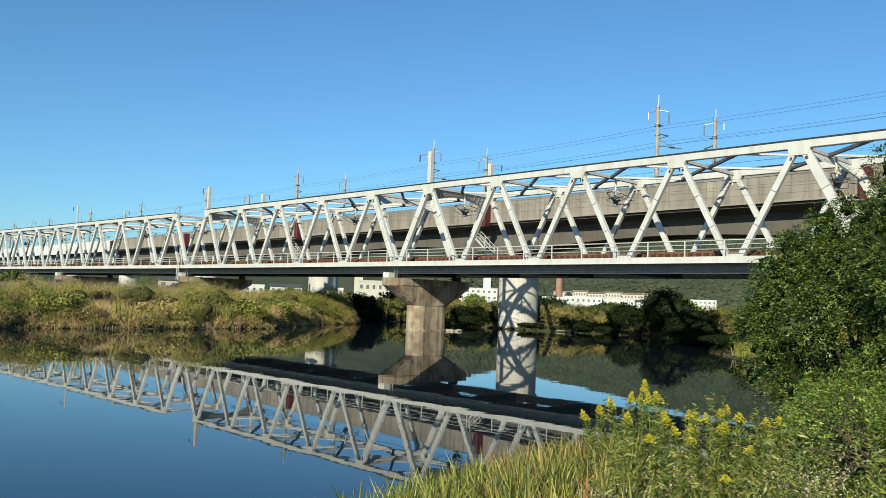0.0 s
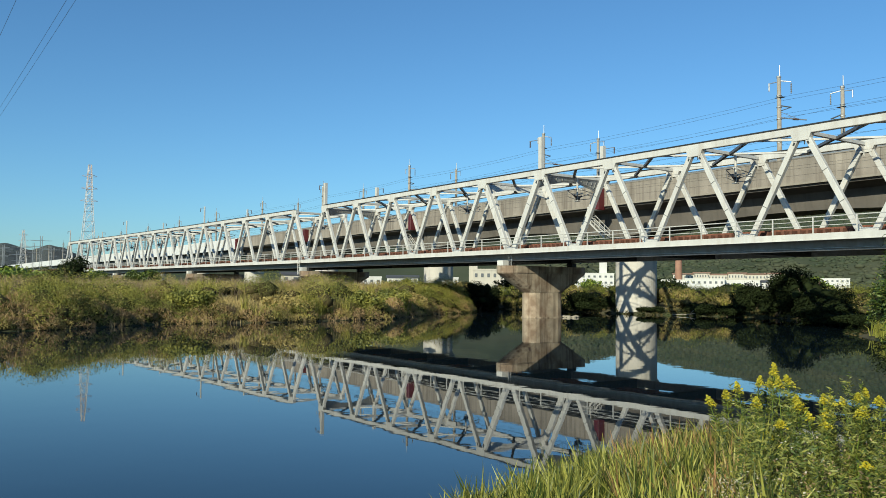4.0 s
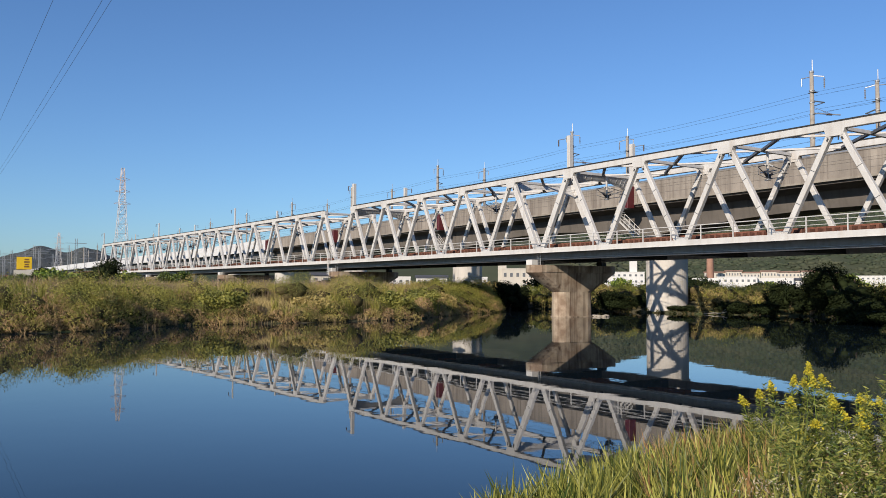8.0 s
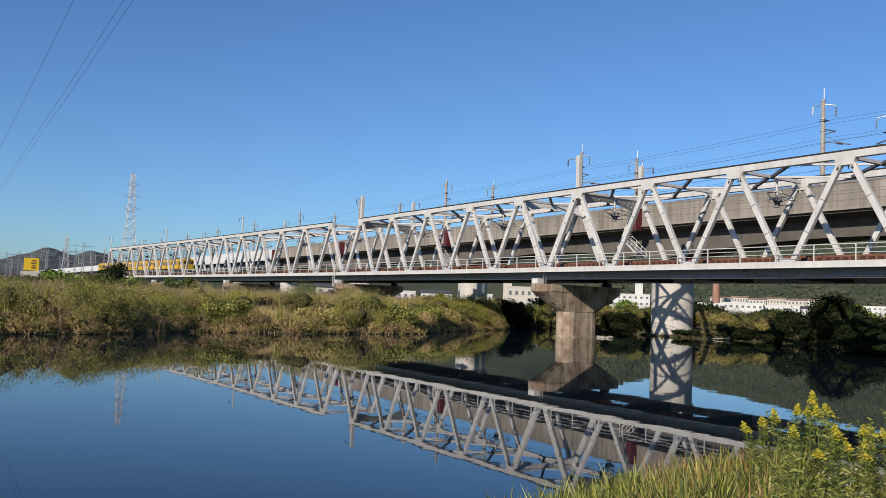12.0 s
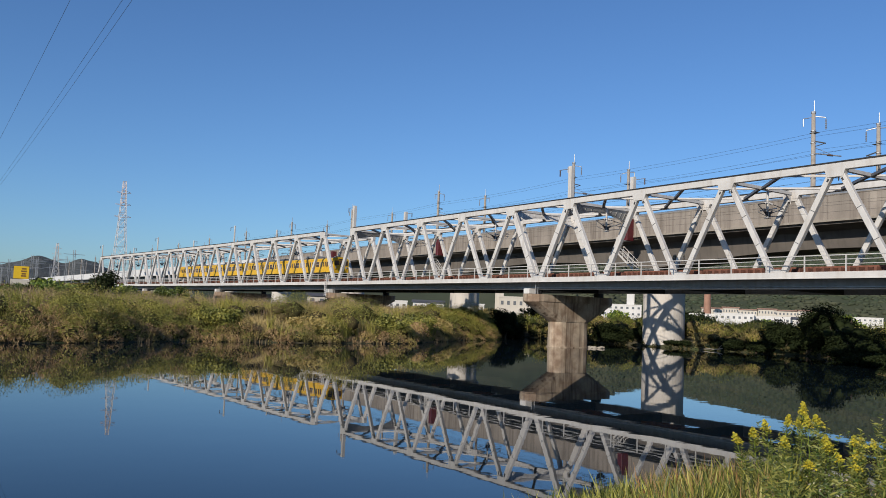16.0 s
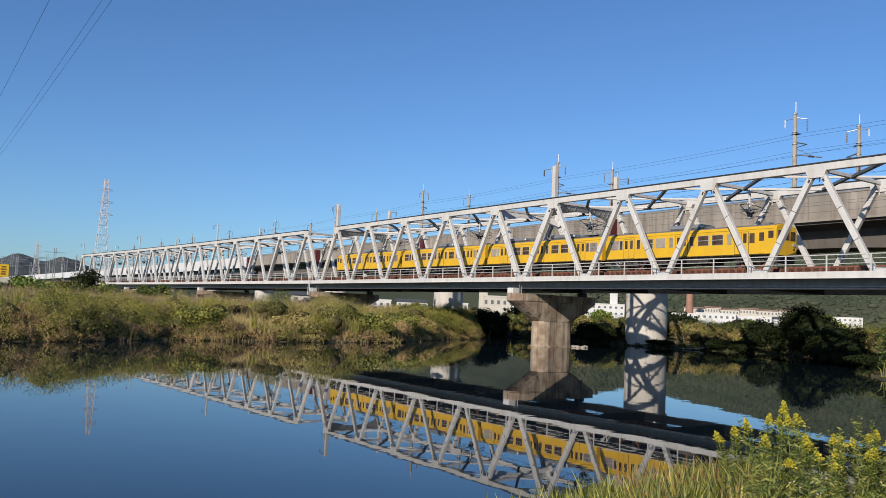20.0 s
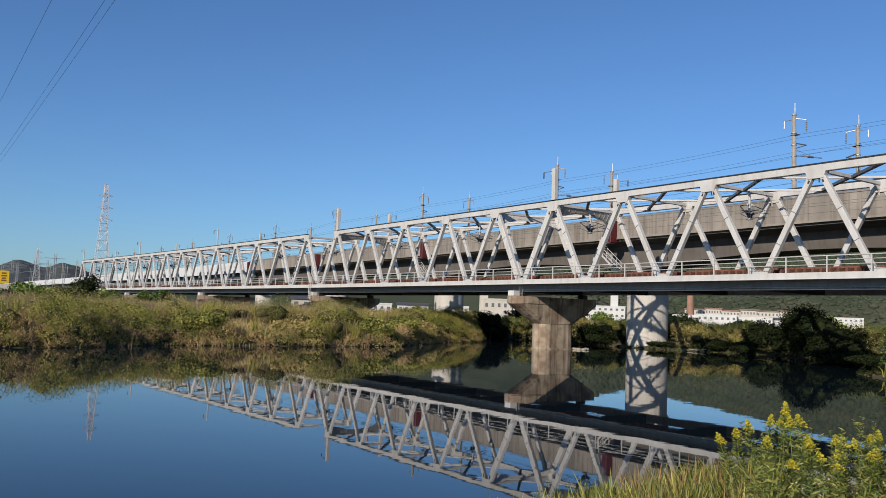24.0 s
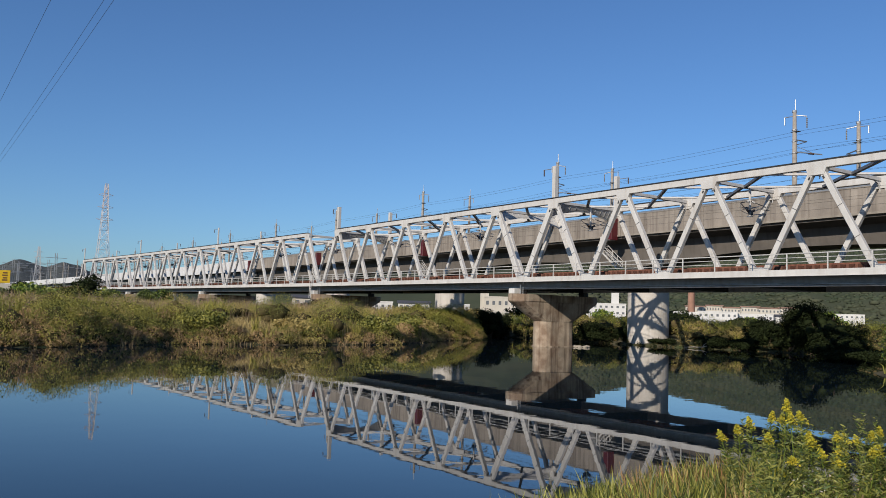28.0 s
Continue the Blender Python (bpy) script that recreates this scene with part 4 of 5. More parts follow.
def pylon(at, height, spread, label, painted=True):
    p = thing("power_pylon", label, "pylon", at=at)
    def half(z):
        f = z / height
        return spread / 2 * (1 - f) ** 1.25 + 0.55 if f < 0.62 else (spread / 2 * 0.38 ** 1.25 + 0.55) * (1 - (f - 0.62) * 1.6)
    zs = [0, 0.13, 0.25, 0.36, 0.46, 0.54, 0.62, 0.68, 0.74, 0.80, 0.86, 0.92, 1.0]
    zs = [z * height for z in zs]
    r = spread * 0.012 + 0.03
    for sx, sy in ((1, 1), (1, -1), (-1, 1), (-1, -1)):
        part("leg", tube(new_bm(), [(sx * half(a), sy * half(a), a) for a in zs], r, 5), PYLON, p)
    for k, (a, b) in enumerate(zip(zs, zs[1:])):
        bm = new_bm()
        ha, hb = half(a), half(b)
        for c, d in (((ha, ha, a), (hb, -hb, b)), ((ha, -ha, a), (hb, hb, b)), ((-ha, ha, a), (-hb, -hb, b)), ((-ha, -ha, a), (-hb, hb, b)),
                     ((ha, ha, a), (-hb, hb, b)), ((-ha, ha, a), (hb, hb, b)), ((ha, -ha, a), (-hb, -hb, b)), ((-ha, -ha, a), (hb, -hb, b)),
                     ((hb, hb, b), (hb, -hb, b)), ((-hb, hb, b), (-hb, -hb, b)), ((hb, hb, b), (-hb, hb, b)), ((hb, -hb, b), (-hb, -hb, b))):
            rod(bm, c, d, r * 0.55, 4)
        tagged(part("bracing", bm, PYLON_RED if k > 8 else PYLON, p), kind="stuff")
    for f, ln in ((0.70, spread * 0.5), (0.80, spread * 0.46), (0.90, spread * 0.42)):
        bm = new_bm()
        z = f * height
        for s in (-1, 1):
            for o in (-0.4, 0.4):
                beam(bm, (o, 0, z), (o * 0.3, s * ln, z + 0.4), r, r)
                beam(bm, (o, 0, z + 1.5), (o * 0.3, s * ln, z + 0.5), r * 0.8, r * 0.8)
        part("crossarm", bm, PYLON_RED, p)
    return p


b1 = polar(77.95, 420)
pylon((b1.x, b1.y, 1.7), 57.5, 7.6, "tall pale lattice power pylon with faded red crossarms")
b2 = polar(81.6, 760)
pylon((b2.x, b2.y, 1.7), 46, 8.0, "far lattice power pylon beyond the rail yard")
for x, y in ((-400, 21.5), (90, 9.5)):
    pylon((x, y, 1.7), 40, 7.0, "lattice pylon that carries the cables over the river")
lines = thing("power_line", "pair of dark power cables high over the river", "cables")
wires(lines, [((-400, 24.0, 34.0), (90, 10.8, 34.0), 4.0, 24), ((-400, 24.6, 34.0), (90, 11.6, 34.0), 4.0, 24), ((-400, 18.8, 33.6), (90, 7.3, 33.6), 4.0, 24)], 0.018)


def yard_mast(x, y, h):
    m = thing("catenary_mast", "grey lattice catenary mast beyond the bridge end", "mast", "yard masts", at=(x, y, 1.6))
    for o in (-0.3, 0.3):
        part("leg", rod(new_bm(), (0, o, 0), (0, o, h), 0.09, 5), GALV, m)
    brace = None
    for k in range(int(h / 1.2)):
        o = part("brace", beam(new_bm(), (0, -0.3, -0.6), (0, 0.3, 0.6), 0.06, 0.06) if brace is None else brace, GALV, m)
        brace = o.data
        o.location, o.rotation_euler = (0, 0, k * 1.2 + 0.6), (0, 0, math.pi * (k % 2))
    part("arm", beam(new_bm(), (0, -3.2, h - 1.5), (0, 3.2, h - 1.5), 0.14, 0.14), GALV, m)
    part("arm", beam(new_bm(), (0, -2.2, h - 4.0), (0, 2.2, h - 4.0), 0.1, 0.1), GALV, m)


rng = np.random.default_rng(5)
for i in range(9):
    for k, (dx, off, h, vary) in enumerate(((0, -3.5, 16.5, 1.2), (-5, 14, 17.0, 1.8), (-9, -14, 15.0, 1.8))):
        if k < 2 or i % 2 == 0:
            p = along_line(-292 - i * 26 + dx, off)[0]
            yard_mast(p.x, p.y, h + rng.uniform(-vary, vary))

p, turn = along_line(BENDS[3][0] - 0.8)
eo = part("embankment", prism(new_bm(), [(-12, 0.5), (-1.5, 7.7), (11.5, 7.7), (22, 0.5)], -420, 0, "yz"), SOIL, label="grassy railway embankment at the far bridge end")
eo.matrix_world = Matrix.Translation(p) @ Matrix.Rotation(radians(turn), 4, "Z")
eo["kind"] = "structure"


def building(at, turn, w, d, h, m, floors, cols, label, roof=None, tower=None):
    b = thing("building", label, "building", "far buildings", at=at, turn=turn)
    part("wall", box(new_bm(), (0, 0, h / 2), (w, d, h)), m, b)
    if roof:
        part("roof", prism(new_bm(), [(-d / 2 - 0.6, h), (d / 2 + 0.6, h), (0, h + d * 0.13)], -w / 2 - 0.6, w / 2 + 0.6, "yz"), roof, b)
    else:
        part("parapet", box(new_bm(), (0, 0, h + 0.25), (w + 0.3, d + 0.3, 0.5)), m, b)
    if tower:
        part("stair_tower", box(new_bm(), (tower[0], 0, (h + tower[2]) / 2 + 0.6), (tower[1], d * 0.6, h + tower[2])), m, b)
    fh = h / floors
    win = None
    for f in range(floors):
        for c in range(cols):
            x = -w / 2 + (c + 0.5) * w / cols
            o = part("window", box(new_bm(), (0, 0, 0), (w / cols * 0.42, 0.16, fh * 0.34)) if win is None else win, WINDOW_FAR, b)
            win = o.data
            o.location = (x, -d / 2 - 0.04, fh * (f + 0.55))
    return b


def far_building(az, dist, w, h, m, floors, cols, label, roof=None, tower=None, d=10.0, z=1.7):
    p = polar(az, dist)
    return building((p.x, p.y, z), az, w, d, h, m, floors, cols, label, roof, tower)


far_building(51.7, 300, 11, 8.0, BUILD_CREAM, 2, 5, "cream two-storey flat-roofed building beyond the reeds", tower=(-5.5, 3, 1.5))
far_building(54.6, 420, 12, 6.5, BUILD_WHITE, 2, 5, "white two-storey house beyond the reeds")
far_building(57.6, 380, 14, 6.0, BUILD_WHITE, 2, 5, "white house with a dark roof by the river flat", roof=ROOF_DARK)
far_building(60.6, 300, 16, 5.0, BUILD_WHITE, 2, 7, "long white low building beyond the bridge")
far_building(64.2, 320, 18, 6.0, BUILD_CREAM, 2, 5, "cream house with dark roof beyond the bridge", roof=ROOF_DARK)
far_building(44.9, 520, 30, 11.0, BUILD_WHITE, 3, 9, "white three-storey block with a stair tower", tower=(8.5, 4.5, 7.0))
far_building(46.8, 560, 22, 9.0, BUILD_WHITE, 3, 6, "white three-storey office block")
for az, w, h, lab in ((38.75, 13, 11.8, "cream apartment block"), (37.6, 10, 12.6, "cream apartment block"), (36.6, 12, 11.6, "pale apartment block"), (35.4, 11, 12.4, "cream apartment block"),
                      (34.3, 13, 11.8, "pale apartment block"), (33.1, 12, 12.2, "cream apartment block"), (32.0, 10, 11.0, "cream apartment block")):
    far_building(az, 570, w, h, BUILD_CREAM, 3, 6, lab + " with a thin orange roof", roof=ROOF_TILE, d=6.0)
far_building(39.6, 480, 30, 6.8, BUILD_WHITE, 2, 10, "long low white factory shed")
far_building(37.4, 470, 20, 7.4, BUILD_WHITE, 2, 7, "white two-storey works building")
far_building(35.6, 475, 26, 6.6, BUILD_WHITE, 2, 9, "long low white warehouse")
far_building(33.6, 480, 9, 6.0, BUILD_WHITE, 1, 3, "small white shed with a dark roof", roof=ROOF_DARK)
far_building(29.8, 700, 24, 11, BUILD_WHITE, 3, 7, "white block at the foot of the hill")
far_building(24.5, 700, 20, 9, BUILD_CREAM, 2, 6, "cream house at the foot of the hill", roof=ROOF_DARK)
c0 = polar(39.05, 540)
stack = thing("chimney", "tall brown brick chimney over the factory roofs", "chimney", at=(c0.x, c0.y, 1.7))
part("shaft", rod(new_bm(), (0, 0, 0), (0, 0, 22.5), 2.4, 20, 2.0), BRICK_STACK, stack)
part("rim", rod(new_bm(), (0, 0, 22.5), (0, 0, 23.3), 2.25, 20), BRICK_STACK, stack)

s0 = polar(83.5, 300)
sign = thing("roof_sign", "bright yellow box sign with dark lettering bars on a building", "sign", at=(s0.x, s0.y, 1.7), turn=83.65)
part("building_block", box(new_bm(), (0, 3, 3.4), (6, 8, 6.8)), BUILD_CREAM, sign)
part("panel", box(new_bm(), (0, 0, 9.0), (4.4, 2.4, 4.0), None, 0.05), SIGN_YELLOW, sign, "yellow sign panel")
for z, w in ((10.2, 1.3), (9.4, 1.6), (8.6, 1.2), (7.9, 1.5)):
    part("lettering_bar", box(new_bm(), (0.7, -1.23, z), (w, 0.06, 0.45)), SIGN_RED, sign)

# ---- yellow electric train ----
BODY_W, BODY_L = 2.9, 19.5


def arch(w, z0, z1, z2, n=7):
    """Outline of a car body: upright sides from z0 to z1, a round roof up to z2."""
    pts = [(-w / 2, z0), (w / 2, z0), (w / 2 + 0.02, z1)]
    for i in range(1, n):
        a = math.pi * i / n
        pts.append((w / 2 * math.cos(a), z1 + (z2 - z1) * math.sin(a) ** 0.7))
    return pts + [(-w / 2 - 0.02, z1)]


def bogie(car, x):
    b = part("bogie", box(new_bm(), (x, 0, 0.55), (2.9, 1.7, 0.32), None, 0.05), UNDER, car)
    for dx in (-1.05, 1.05):
        for y in (-0.56, 0.56):
            part("wheel", rod(new_bm(), (x + dx, y - 0.06, 0.43), (x + dx, y + 0.06, 0.43), 0.43, 18), RUST, b)
        part("axle", rod(new_bm(), (x + dx, -0.9, 0.43), (x + dx, 0.9, 0.43), 0.09, 8), UNDER, b)
        for y in (-0.98, 0.98):
            part("axle_box", box(new_bm(), (x + dx, y, 0.5), (0.42, 0.22, 0.36), None, 0.03), UNDER, b)


def train_car(label, cab=0, panto=False, motor=False):
    """A suburban car 20 m long; cab: +1 at its east end, -1 at its west end, 0 none."""
    car = thing("train_car", label, "train car", "yellow train")
    L = BODY_L / 2
    bm = new_bm()
    prism(bm, arch(BODY_W, 1.05, 3.25, 3.72), -L, L, "yz")
    body = part("body", bm, YELLOW, car)
    part("roof", prism(new_bm(), [(u * 0.86, v + 0.035) for u, v in arch(BODY_W, 3.42, 3.45, 3.72)], -L + 0.15, L - 0.15, "yz"), ROOF_GREY, car, "grey ribbed roof")
    part("gutter", box(new_bm(), (0, -BODY_W / 2 - 0.035, 3.27), (BODY_L - 0.2, 0.05, 0.05)), YELLOW, car)
    part("sill_band", box(new_bm(), (0, -BODY_W / 2 - 0.012, 1.09), (BODY_L - 0.1, 0.03, 0.05)), UNDER, car)
    doors = (-6.55, 0.0, 6.55)
    pane_mix = (GLASS, GLASS, GLASS, GLASS_PALE, GLASS, GLASS, CURTAIN)
    for s in (-1, 1):
        y = s * BODY_W / 2
        for dx in doors:
            o = part("door_recess", box(new_bm(), (dx, y, 2.1), (1.42, 0.05, 1.98)), UNDER, car)
            for k in (-1, 1):
                leaf = part("door_leaf", box(new_bm(), (dx + k * 0.345, y + s * 0.012, 2.1), (0.665, 0.06, 1.92), None, 0.01), YELLOW, car)
                part("window", box(new_bm(), (dx + k * 0.345, y + s * 0.035, 2.52), (0.36, 0.03, 0.84), None, 0.01), GLASS, leaf)
        spots = [(-8.5, 1.05), (-4.05, 1.12), (-2.5, 1.12), (2.5, 1.12), (4.05, 1.12), (8.5, 1.05)]
        narrow = [(-5.3, 0.4), (-7.6, 0.36), (-1.2, 0.4), (1.2, 0.4), (5.3, 0.4), (7.6, 0.36)]
        if cab:
            spots = [q for q in spots if q[0] * cab < 8]
            narrow = [q for q in narrow if q[0] * cab < 7.4]
            part("cab_door", box(new_bm(), (cab * 8.55, y + s * 0.005, 2.1), (0.72, 0.06, 1.9), None, 0.01), YELLOW, car)
            part("cab_window", box(new_bm(), (cab * 8.55, y + s * 0.035, 2.58), (0.46, 0.03, 0.72)), GLASS, car)
            part("quarter_window", box(new_bm(), (cab * 9.42, y + s * 0.012, 2.74), (0.5, 0.03, 0.62), None, 0.01), GLASS, car)
            part("side_window", box(new_bm(), (cab * 7.6, y + s * 0.02, 2.5), (0.5, 0.03, 0.85)), GLASS, car)
        for k, (wx, ww) in enumerate(spots + narrow):
            fr = part("window_frame", box(new_bm(), (wx, y + s * 0.008, 2.5), (ww + 0.08, 0.04, 0.94), None, 0.01), SILVER, car)
            part("window", box(new_bm(), (wx, y + s * 0.024, 2.5), (ww, 0.03, 0.86)), pane_mix[(k * 5 + cab * 3 + (2 if panto else 0) + (4 if motor else 0)) % len(pane_mix)], fr)
            if ww > 1.0:
                part("window_bar", box(new_bm(), (wx, y + s * 0.034, 2.5), (ww, 0.03, 0.05)), SILVER, fr)
    for e in (-1, 1):
        x = e * L
        if cab == e:
            part("front", prism(new_bm(), [(u * 0.985, v) for u, v in arch(BODY_W, 1.0, 3.2, 3.68)], x, x + e * 0.18, "yz"), YELLOW, car)
            part("windscreen", box(new_bm(), (x + e * 0.2, 0, 2.72), (0.05, 2.45, 0.78), None, 0.02), GLASS, car)
            for yy in (-0.42, 0.42):
                part("windscreen_post", box(new_bm(), (x + e * 0.215, yy, 2.72), (0.05, 0.09, 0.8)), YELLOW, car)
            part("destination_box", box(new_bm(), (x + e * 0.21, 0, 3.32), (0.05, 0.95, 0.26)), GLASS, car)
            for yy in (-1.02, 1.02):
                part("headlight", rod(new_bm(), (x + e * 0.15, yy, 1.95), (x + e * 0.27, yy, 1.95), 0.16, 14), SILVER, car, "round headlight")
                part("tail_lamp", rod(new_bm(), (x + e * 0.15, yy, 1.6), (x + e * 0.24, yy, 1.6), 0.08, 10), MAROON, car)
            part("snow_plough", box(new_bm(), (x + e * 0.05, 0, 0.62), (0.3, 2.4, 0.6), None, 0.05), UNDER, car)
            part("coupler", rod(new_bm(), (x, 0, 0.9), (x + e * 0.5, 0, 0.9), 0.13, 10), UNDER, car)
        else:
            part("gangway", box(new_bm(), (x + e * 0.12, 0, 2.15), (0.25, 1.1, 2.1)), BLACK, car, "black gangway bellows")
            part("end_door", box(new_bm(), (x + e * 0.006, 0, 2.1), (0.03, 1.3, 2.2)), UNDER, car)
    bogie(car, -6.9)
    bogie(car, 6.9)
    eq = ((-3.6, 1.9, 0.62), (-1.2, 1.5, 0.5), (0.9, 1.6, 0.66), (3.3, 2.2, 0.56)) if motor else ((-3.0, 2.0, 0.5), (1.6, 2.4, 0.6))
    for x, w, h in eq:
        part("equipment_box", box(new_bm(), (x, 0, 1.02 - h / 2), (w, 2.4, h), None, 0.03), UNDER, car, "sooty underfloor equipment box")
    part("underframe", box(new_bm(), (0, 0, 1.0), (BODY_L - 0.4, 2.5, 0.12)), UNDER, car)
    for x in ((-5.2, 3.0) if panto else (0.0,)):
        part("air_conditioner", box(new_bm(), (x, 0, 3.93), (3.9, 2.0, 0.42), None, 0.12), GALV, car, "pale roof air-conditioning unit")
    for x in (-8.0, 8.2):
        part("roof_vent", box(new_bm(), (x, 0, 3.82), (0.7, 0.7, 0.22), None, 0.05), ROOF_GREY, car)
    if panto:
        pa = part("pantograph", box(new_bm(), (7.0, 0, 3.95), (2.4, 1.5, 0.12)), GALV, car, "raised grey pantograph")
        for y in (-0.6, 0.6):
            for a, b in (((5.9, 4.0), (6.5, 4.6)), ((8.1, 4.0), (7.5, 4.6)), ((6.5, 4.6), (7.0, 5.1)), ((7.5, 4.6), (7.0, 5.1))):
                part("arm", rod(new_bm(), (a[0], y, a[1]), (b[0], y * 0.8, b[1]), 0.035, 6), GALV, pa)
        part("head", beam(new_bm(), (7.0, -0.85, 5.12), (7.0, 0.85, 5.12), 0.3, 0.06), GALV, pa)
    return car


cars = [train_car("yellow electric train car with a driver's cab and round headlights", cab=1),
        train_car("yellow electric motor car with roof pantograph", panto=True, motor=True),
        train_car("yellow electric motor car with roof units", motor=True),
        train_car("yellow electric train car with a driver's cab at its tail", cab=-1)]

# ---- plants ----


def scatter(rng, n, x0, x1, y0, y1, d0, d1, clump=0.0):
    """Ground points between two distances from the waterline."""
    x, y = rng.uniform(x0, x1, n), rng.uniform(y0, y1, n)
    d = shore_distance(x, y)
    keep = (d > d0) & (d < d1)
    if clump:
        keep &= (waves(x * 0.9 + 3, y * 0.9) + rng.uniform(-0.8, 0.8, n)) > -clump
    x, y = x[keep], y[keep]
    return np.c_[x, y, ground_z(x, y) - 0.03]


def stuff(name, me, m, label):
    return tagged(part(name, me, m), label, "plants", kind="stuff")


def cores(centres, radii, rng, flat=0.9):
    """Crumpled twig and leaf lumps inside leafy clumps; dark colour paints the shade there."""
    n = len(centres)
    v = centres[:, None, :] + BALL * rng.uniform(0.7, 1.15, (n, len(BALL), 1)) * radii[:, None, None] * np.array([1, 1, flat])
    return array_mesh("undergrowth", v.reshape(-1, 3), (np.arange(n)[:, None, None] * len(BALL) + BALL_TRI).reshape(-1, 3))


rng = np.random.default_rng(21)


def lumps(x, y):
    """Height of the weedy cover, uneven at several scales."""
    return 0.55 + 0.32 * waves(x * 0.55, y * 0.5) + 0.34 * waves(x * 1.6 + 5, y * 1.5) + 0.2 * waves(x * 4 + 2, y * 4.3)


def patchy(c, ph, reach=0.0):
    """Keeps the points of one kind of plant's patches."""
    if ph is None:
        return c
    w = waves(c[:, 0] * 0.75 + ph * 7.1, c[:, 1] * 0.7 - ph * 3.3) + 0.5 * waves(c[:, 0] * 2.4 - ph * 5, c[:, 1] * 2.6 + ph)
    return c[w + rng.uniform(-0.25, 0.25, len(c)) > reach]


# bushes along the northern shore, near-black to paint the bridge's shade: place and half-widths
SHADE_BUSHES = ((-64.6, 94.0, 3.2, 2.2, 2.2, 6000), (-60.8, 93.4, 3.2, 2.2, 2.3, 6000), (-56.2, 91.6, 4.4, 3.0, 3.2, 14000), (-52.6, 88.6, 4.2, 3.2, 2.6, 11000), (-48.6, 84.8, 3.8, 2.8, 1.5, 8000),
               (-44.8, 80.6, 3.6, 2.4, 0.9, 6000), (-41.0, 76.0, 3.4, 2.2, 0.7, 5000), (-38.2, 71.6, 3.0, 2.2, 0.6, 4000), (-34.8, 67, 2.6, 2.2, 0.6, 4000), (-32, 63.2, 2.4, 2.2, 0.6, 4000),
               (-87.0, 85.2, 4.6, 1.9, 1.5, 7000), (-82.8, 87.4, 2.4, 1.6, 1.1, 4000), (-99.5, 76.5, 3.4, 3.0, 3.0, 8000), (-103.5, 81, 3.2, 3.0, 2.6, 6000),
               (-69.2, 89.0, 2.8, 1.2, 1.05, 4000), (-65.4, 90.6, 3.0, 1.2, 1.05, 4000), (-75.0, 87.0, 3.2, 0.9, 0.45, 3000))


def clear_of_bushes(c):
    keep = np.ones(len(c), bool)
    for x, y, rx, ry, _, _ in SHADE_BUSHES:
        keep &= np.hypot((c[:, 0] - x) / rx, (c[:, 1] - y + 0.6) / (ry + 0.8)) > 1
    keep &= np.hypot(c[:, 0] + 78, c[:, 1] - 87) > 5.0  # open water round the column's foot
    return keep


def in_straw(c):
    """The strip of low dry grass behind the rim of the far bank."""
    d = shore_distance(c[:, 0], c[:, 1])
    wide = 5.5 + 2.5 * waves(c[:, 1] * 1.1, c[:, 1] * 0.3)
    return (c[:, 1] > 24) & (c[:, 1] < 58) & (c[:, 0] < -60) & (d > 1.7) & (d < wide)


def tussocks(name, n, per, x0, x1, y0, y1, d0, d1, tall, wide, m, label, ph=None, spread=0.75, lean=0.75):
    """Clumps of blades that spread from shared roots, each clump with a height of its own."""
    c = patchy(scatter(rng, n * 16, x0, x1, y0, y1, d0, d1), ph)
    c = c[(in_straw(c) if m is STRAW else ~in_straw(c)) & clear_of_bushes(c)][:n]
    k = rng.integers(0, len(c), len(c) * per)
    rad = rng.uniform(0.2 * spread, spread, len(c))[k]
    a = rng.uniform(0, 6.283, len(k))
    b = c[k] + np.c_[np.cos(a), np.sin(a), np.zeros(len(k))] * (rad * np.sqrt(rng.uniform(0, 1, len(k))))[:, None]
    h = (rng.uniform(0.5, 1.2, len(c)) ** 1.3)[k] * tall * rng.uniform(0.6, 1.1, len(k))
    stuff(name, blades(name, b, h, rng.uniform(0.6, 1.4, len(b)) * wide, rng.uniform(0.1, lean, len(b)), rng), m, label)


def mounds(name, n, per, x0, x1, y0, y1, d0, d1, size, leaf, m, label, flat=0.9, ph=None):
    """Mounds of weeds: leaves on the shells of half-round clumps of many sizes."""
    c = patchy(scatter(rng, n * 40, x0, x1, y0, y1, d0, d1), ph)
    c = c[~in_straw(c) & (clear_of_bushes(c) | (m is LEAF_DARK_SHADED))][:n]
    d = shore_distance(c[:, 0], c[:, 1])
    r = size * rng.uniform(0.4, 1.15, len(c)) ** 1.5 * np.clip(0.4 + d / 4, 0.4, 1)
    base = np.maximum(c[:, 2], 0.0) + r * rng.uniform(0.0, 0.8, len(c)) * np.clip(d, 0, 1)
    p = r ** 2
    k = rng.choice(len(c), len(c) * per, p=p / p.sum())
    v = rng.normal(size=(len(k), 3))
    v /= np.linalg.norm(v, axis=1, keepdims=True)
    v[:, 2] = np.abs(v[:, 2]) * flat
    q = np.c_[c[k, :2], base[k]] + v * (r[k] * rng.uniform(0.8, 1.08, len(k)))[:, None]
    q[:, 2] = np.maximum(q[:, 2], 0.04)
    # dark core, so the gaps between leaves look shaded
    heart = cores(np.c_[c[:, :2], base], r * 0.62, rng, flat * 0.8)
    if m in (WEED, WEED_BROWN):  # grassy: slender blades that rise and spread
        ob = stuff(name, leaves(name, q, leaf * 2.4, rng, 6.0, 0.0, v * 0.6 + np.array([0, 0, 0.7]), v), m, label)
    else:
        ob = stuff(name, leaves(name, q, leaf * 1.1, rng, 2.2, 0.3, None, v), m, label)
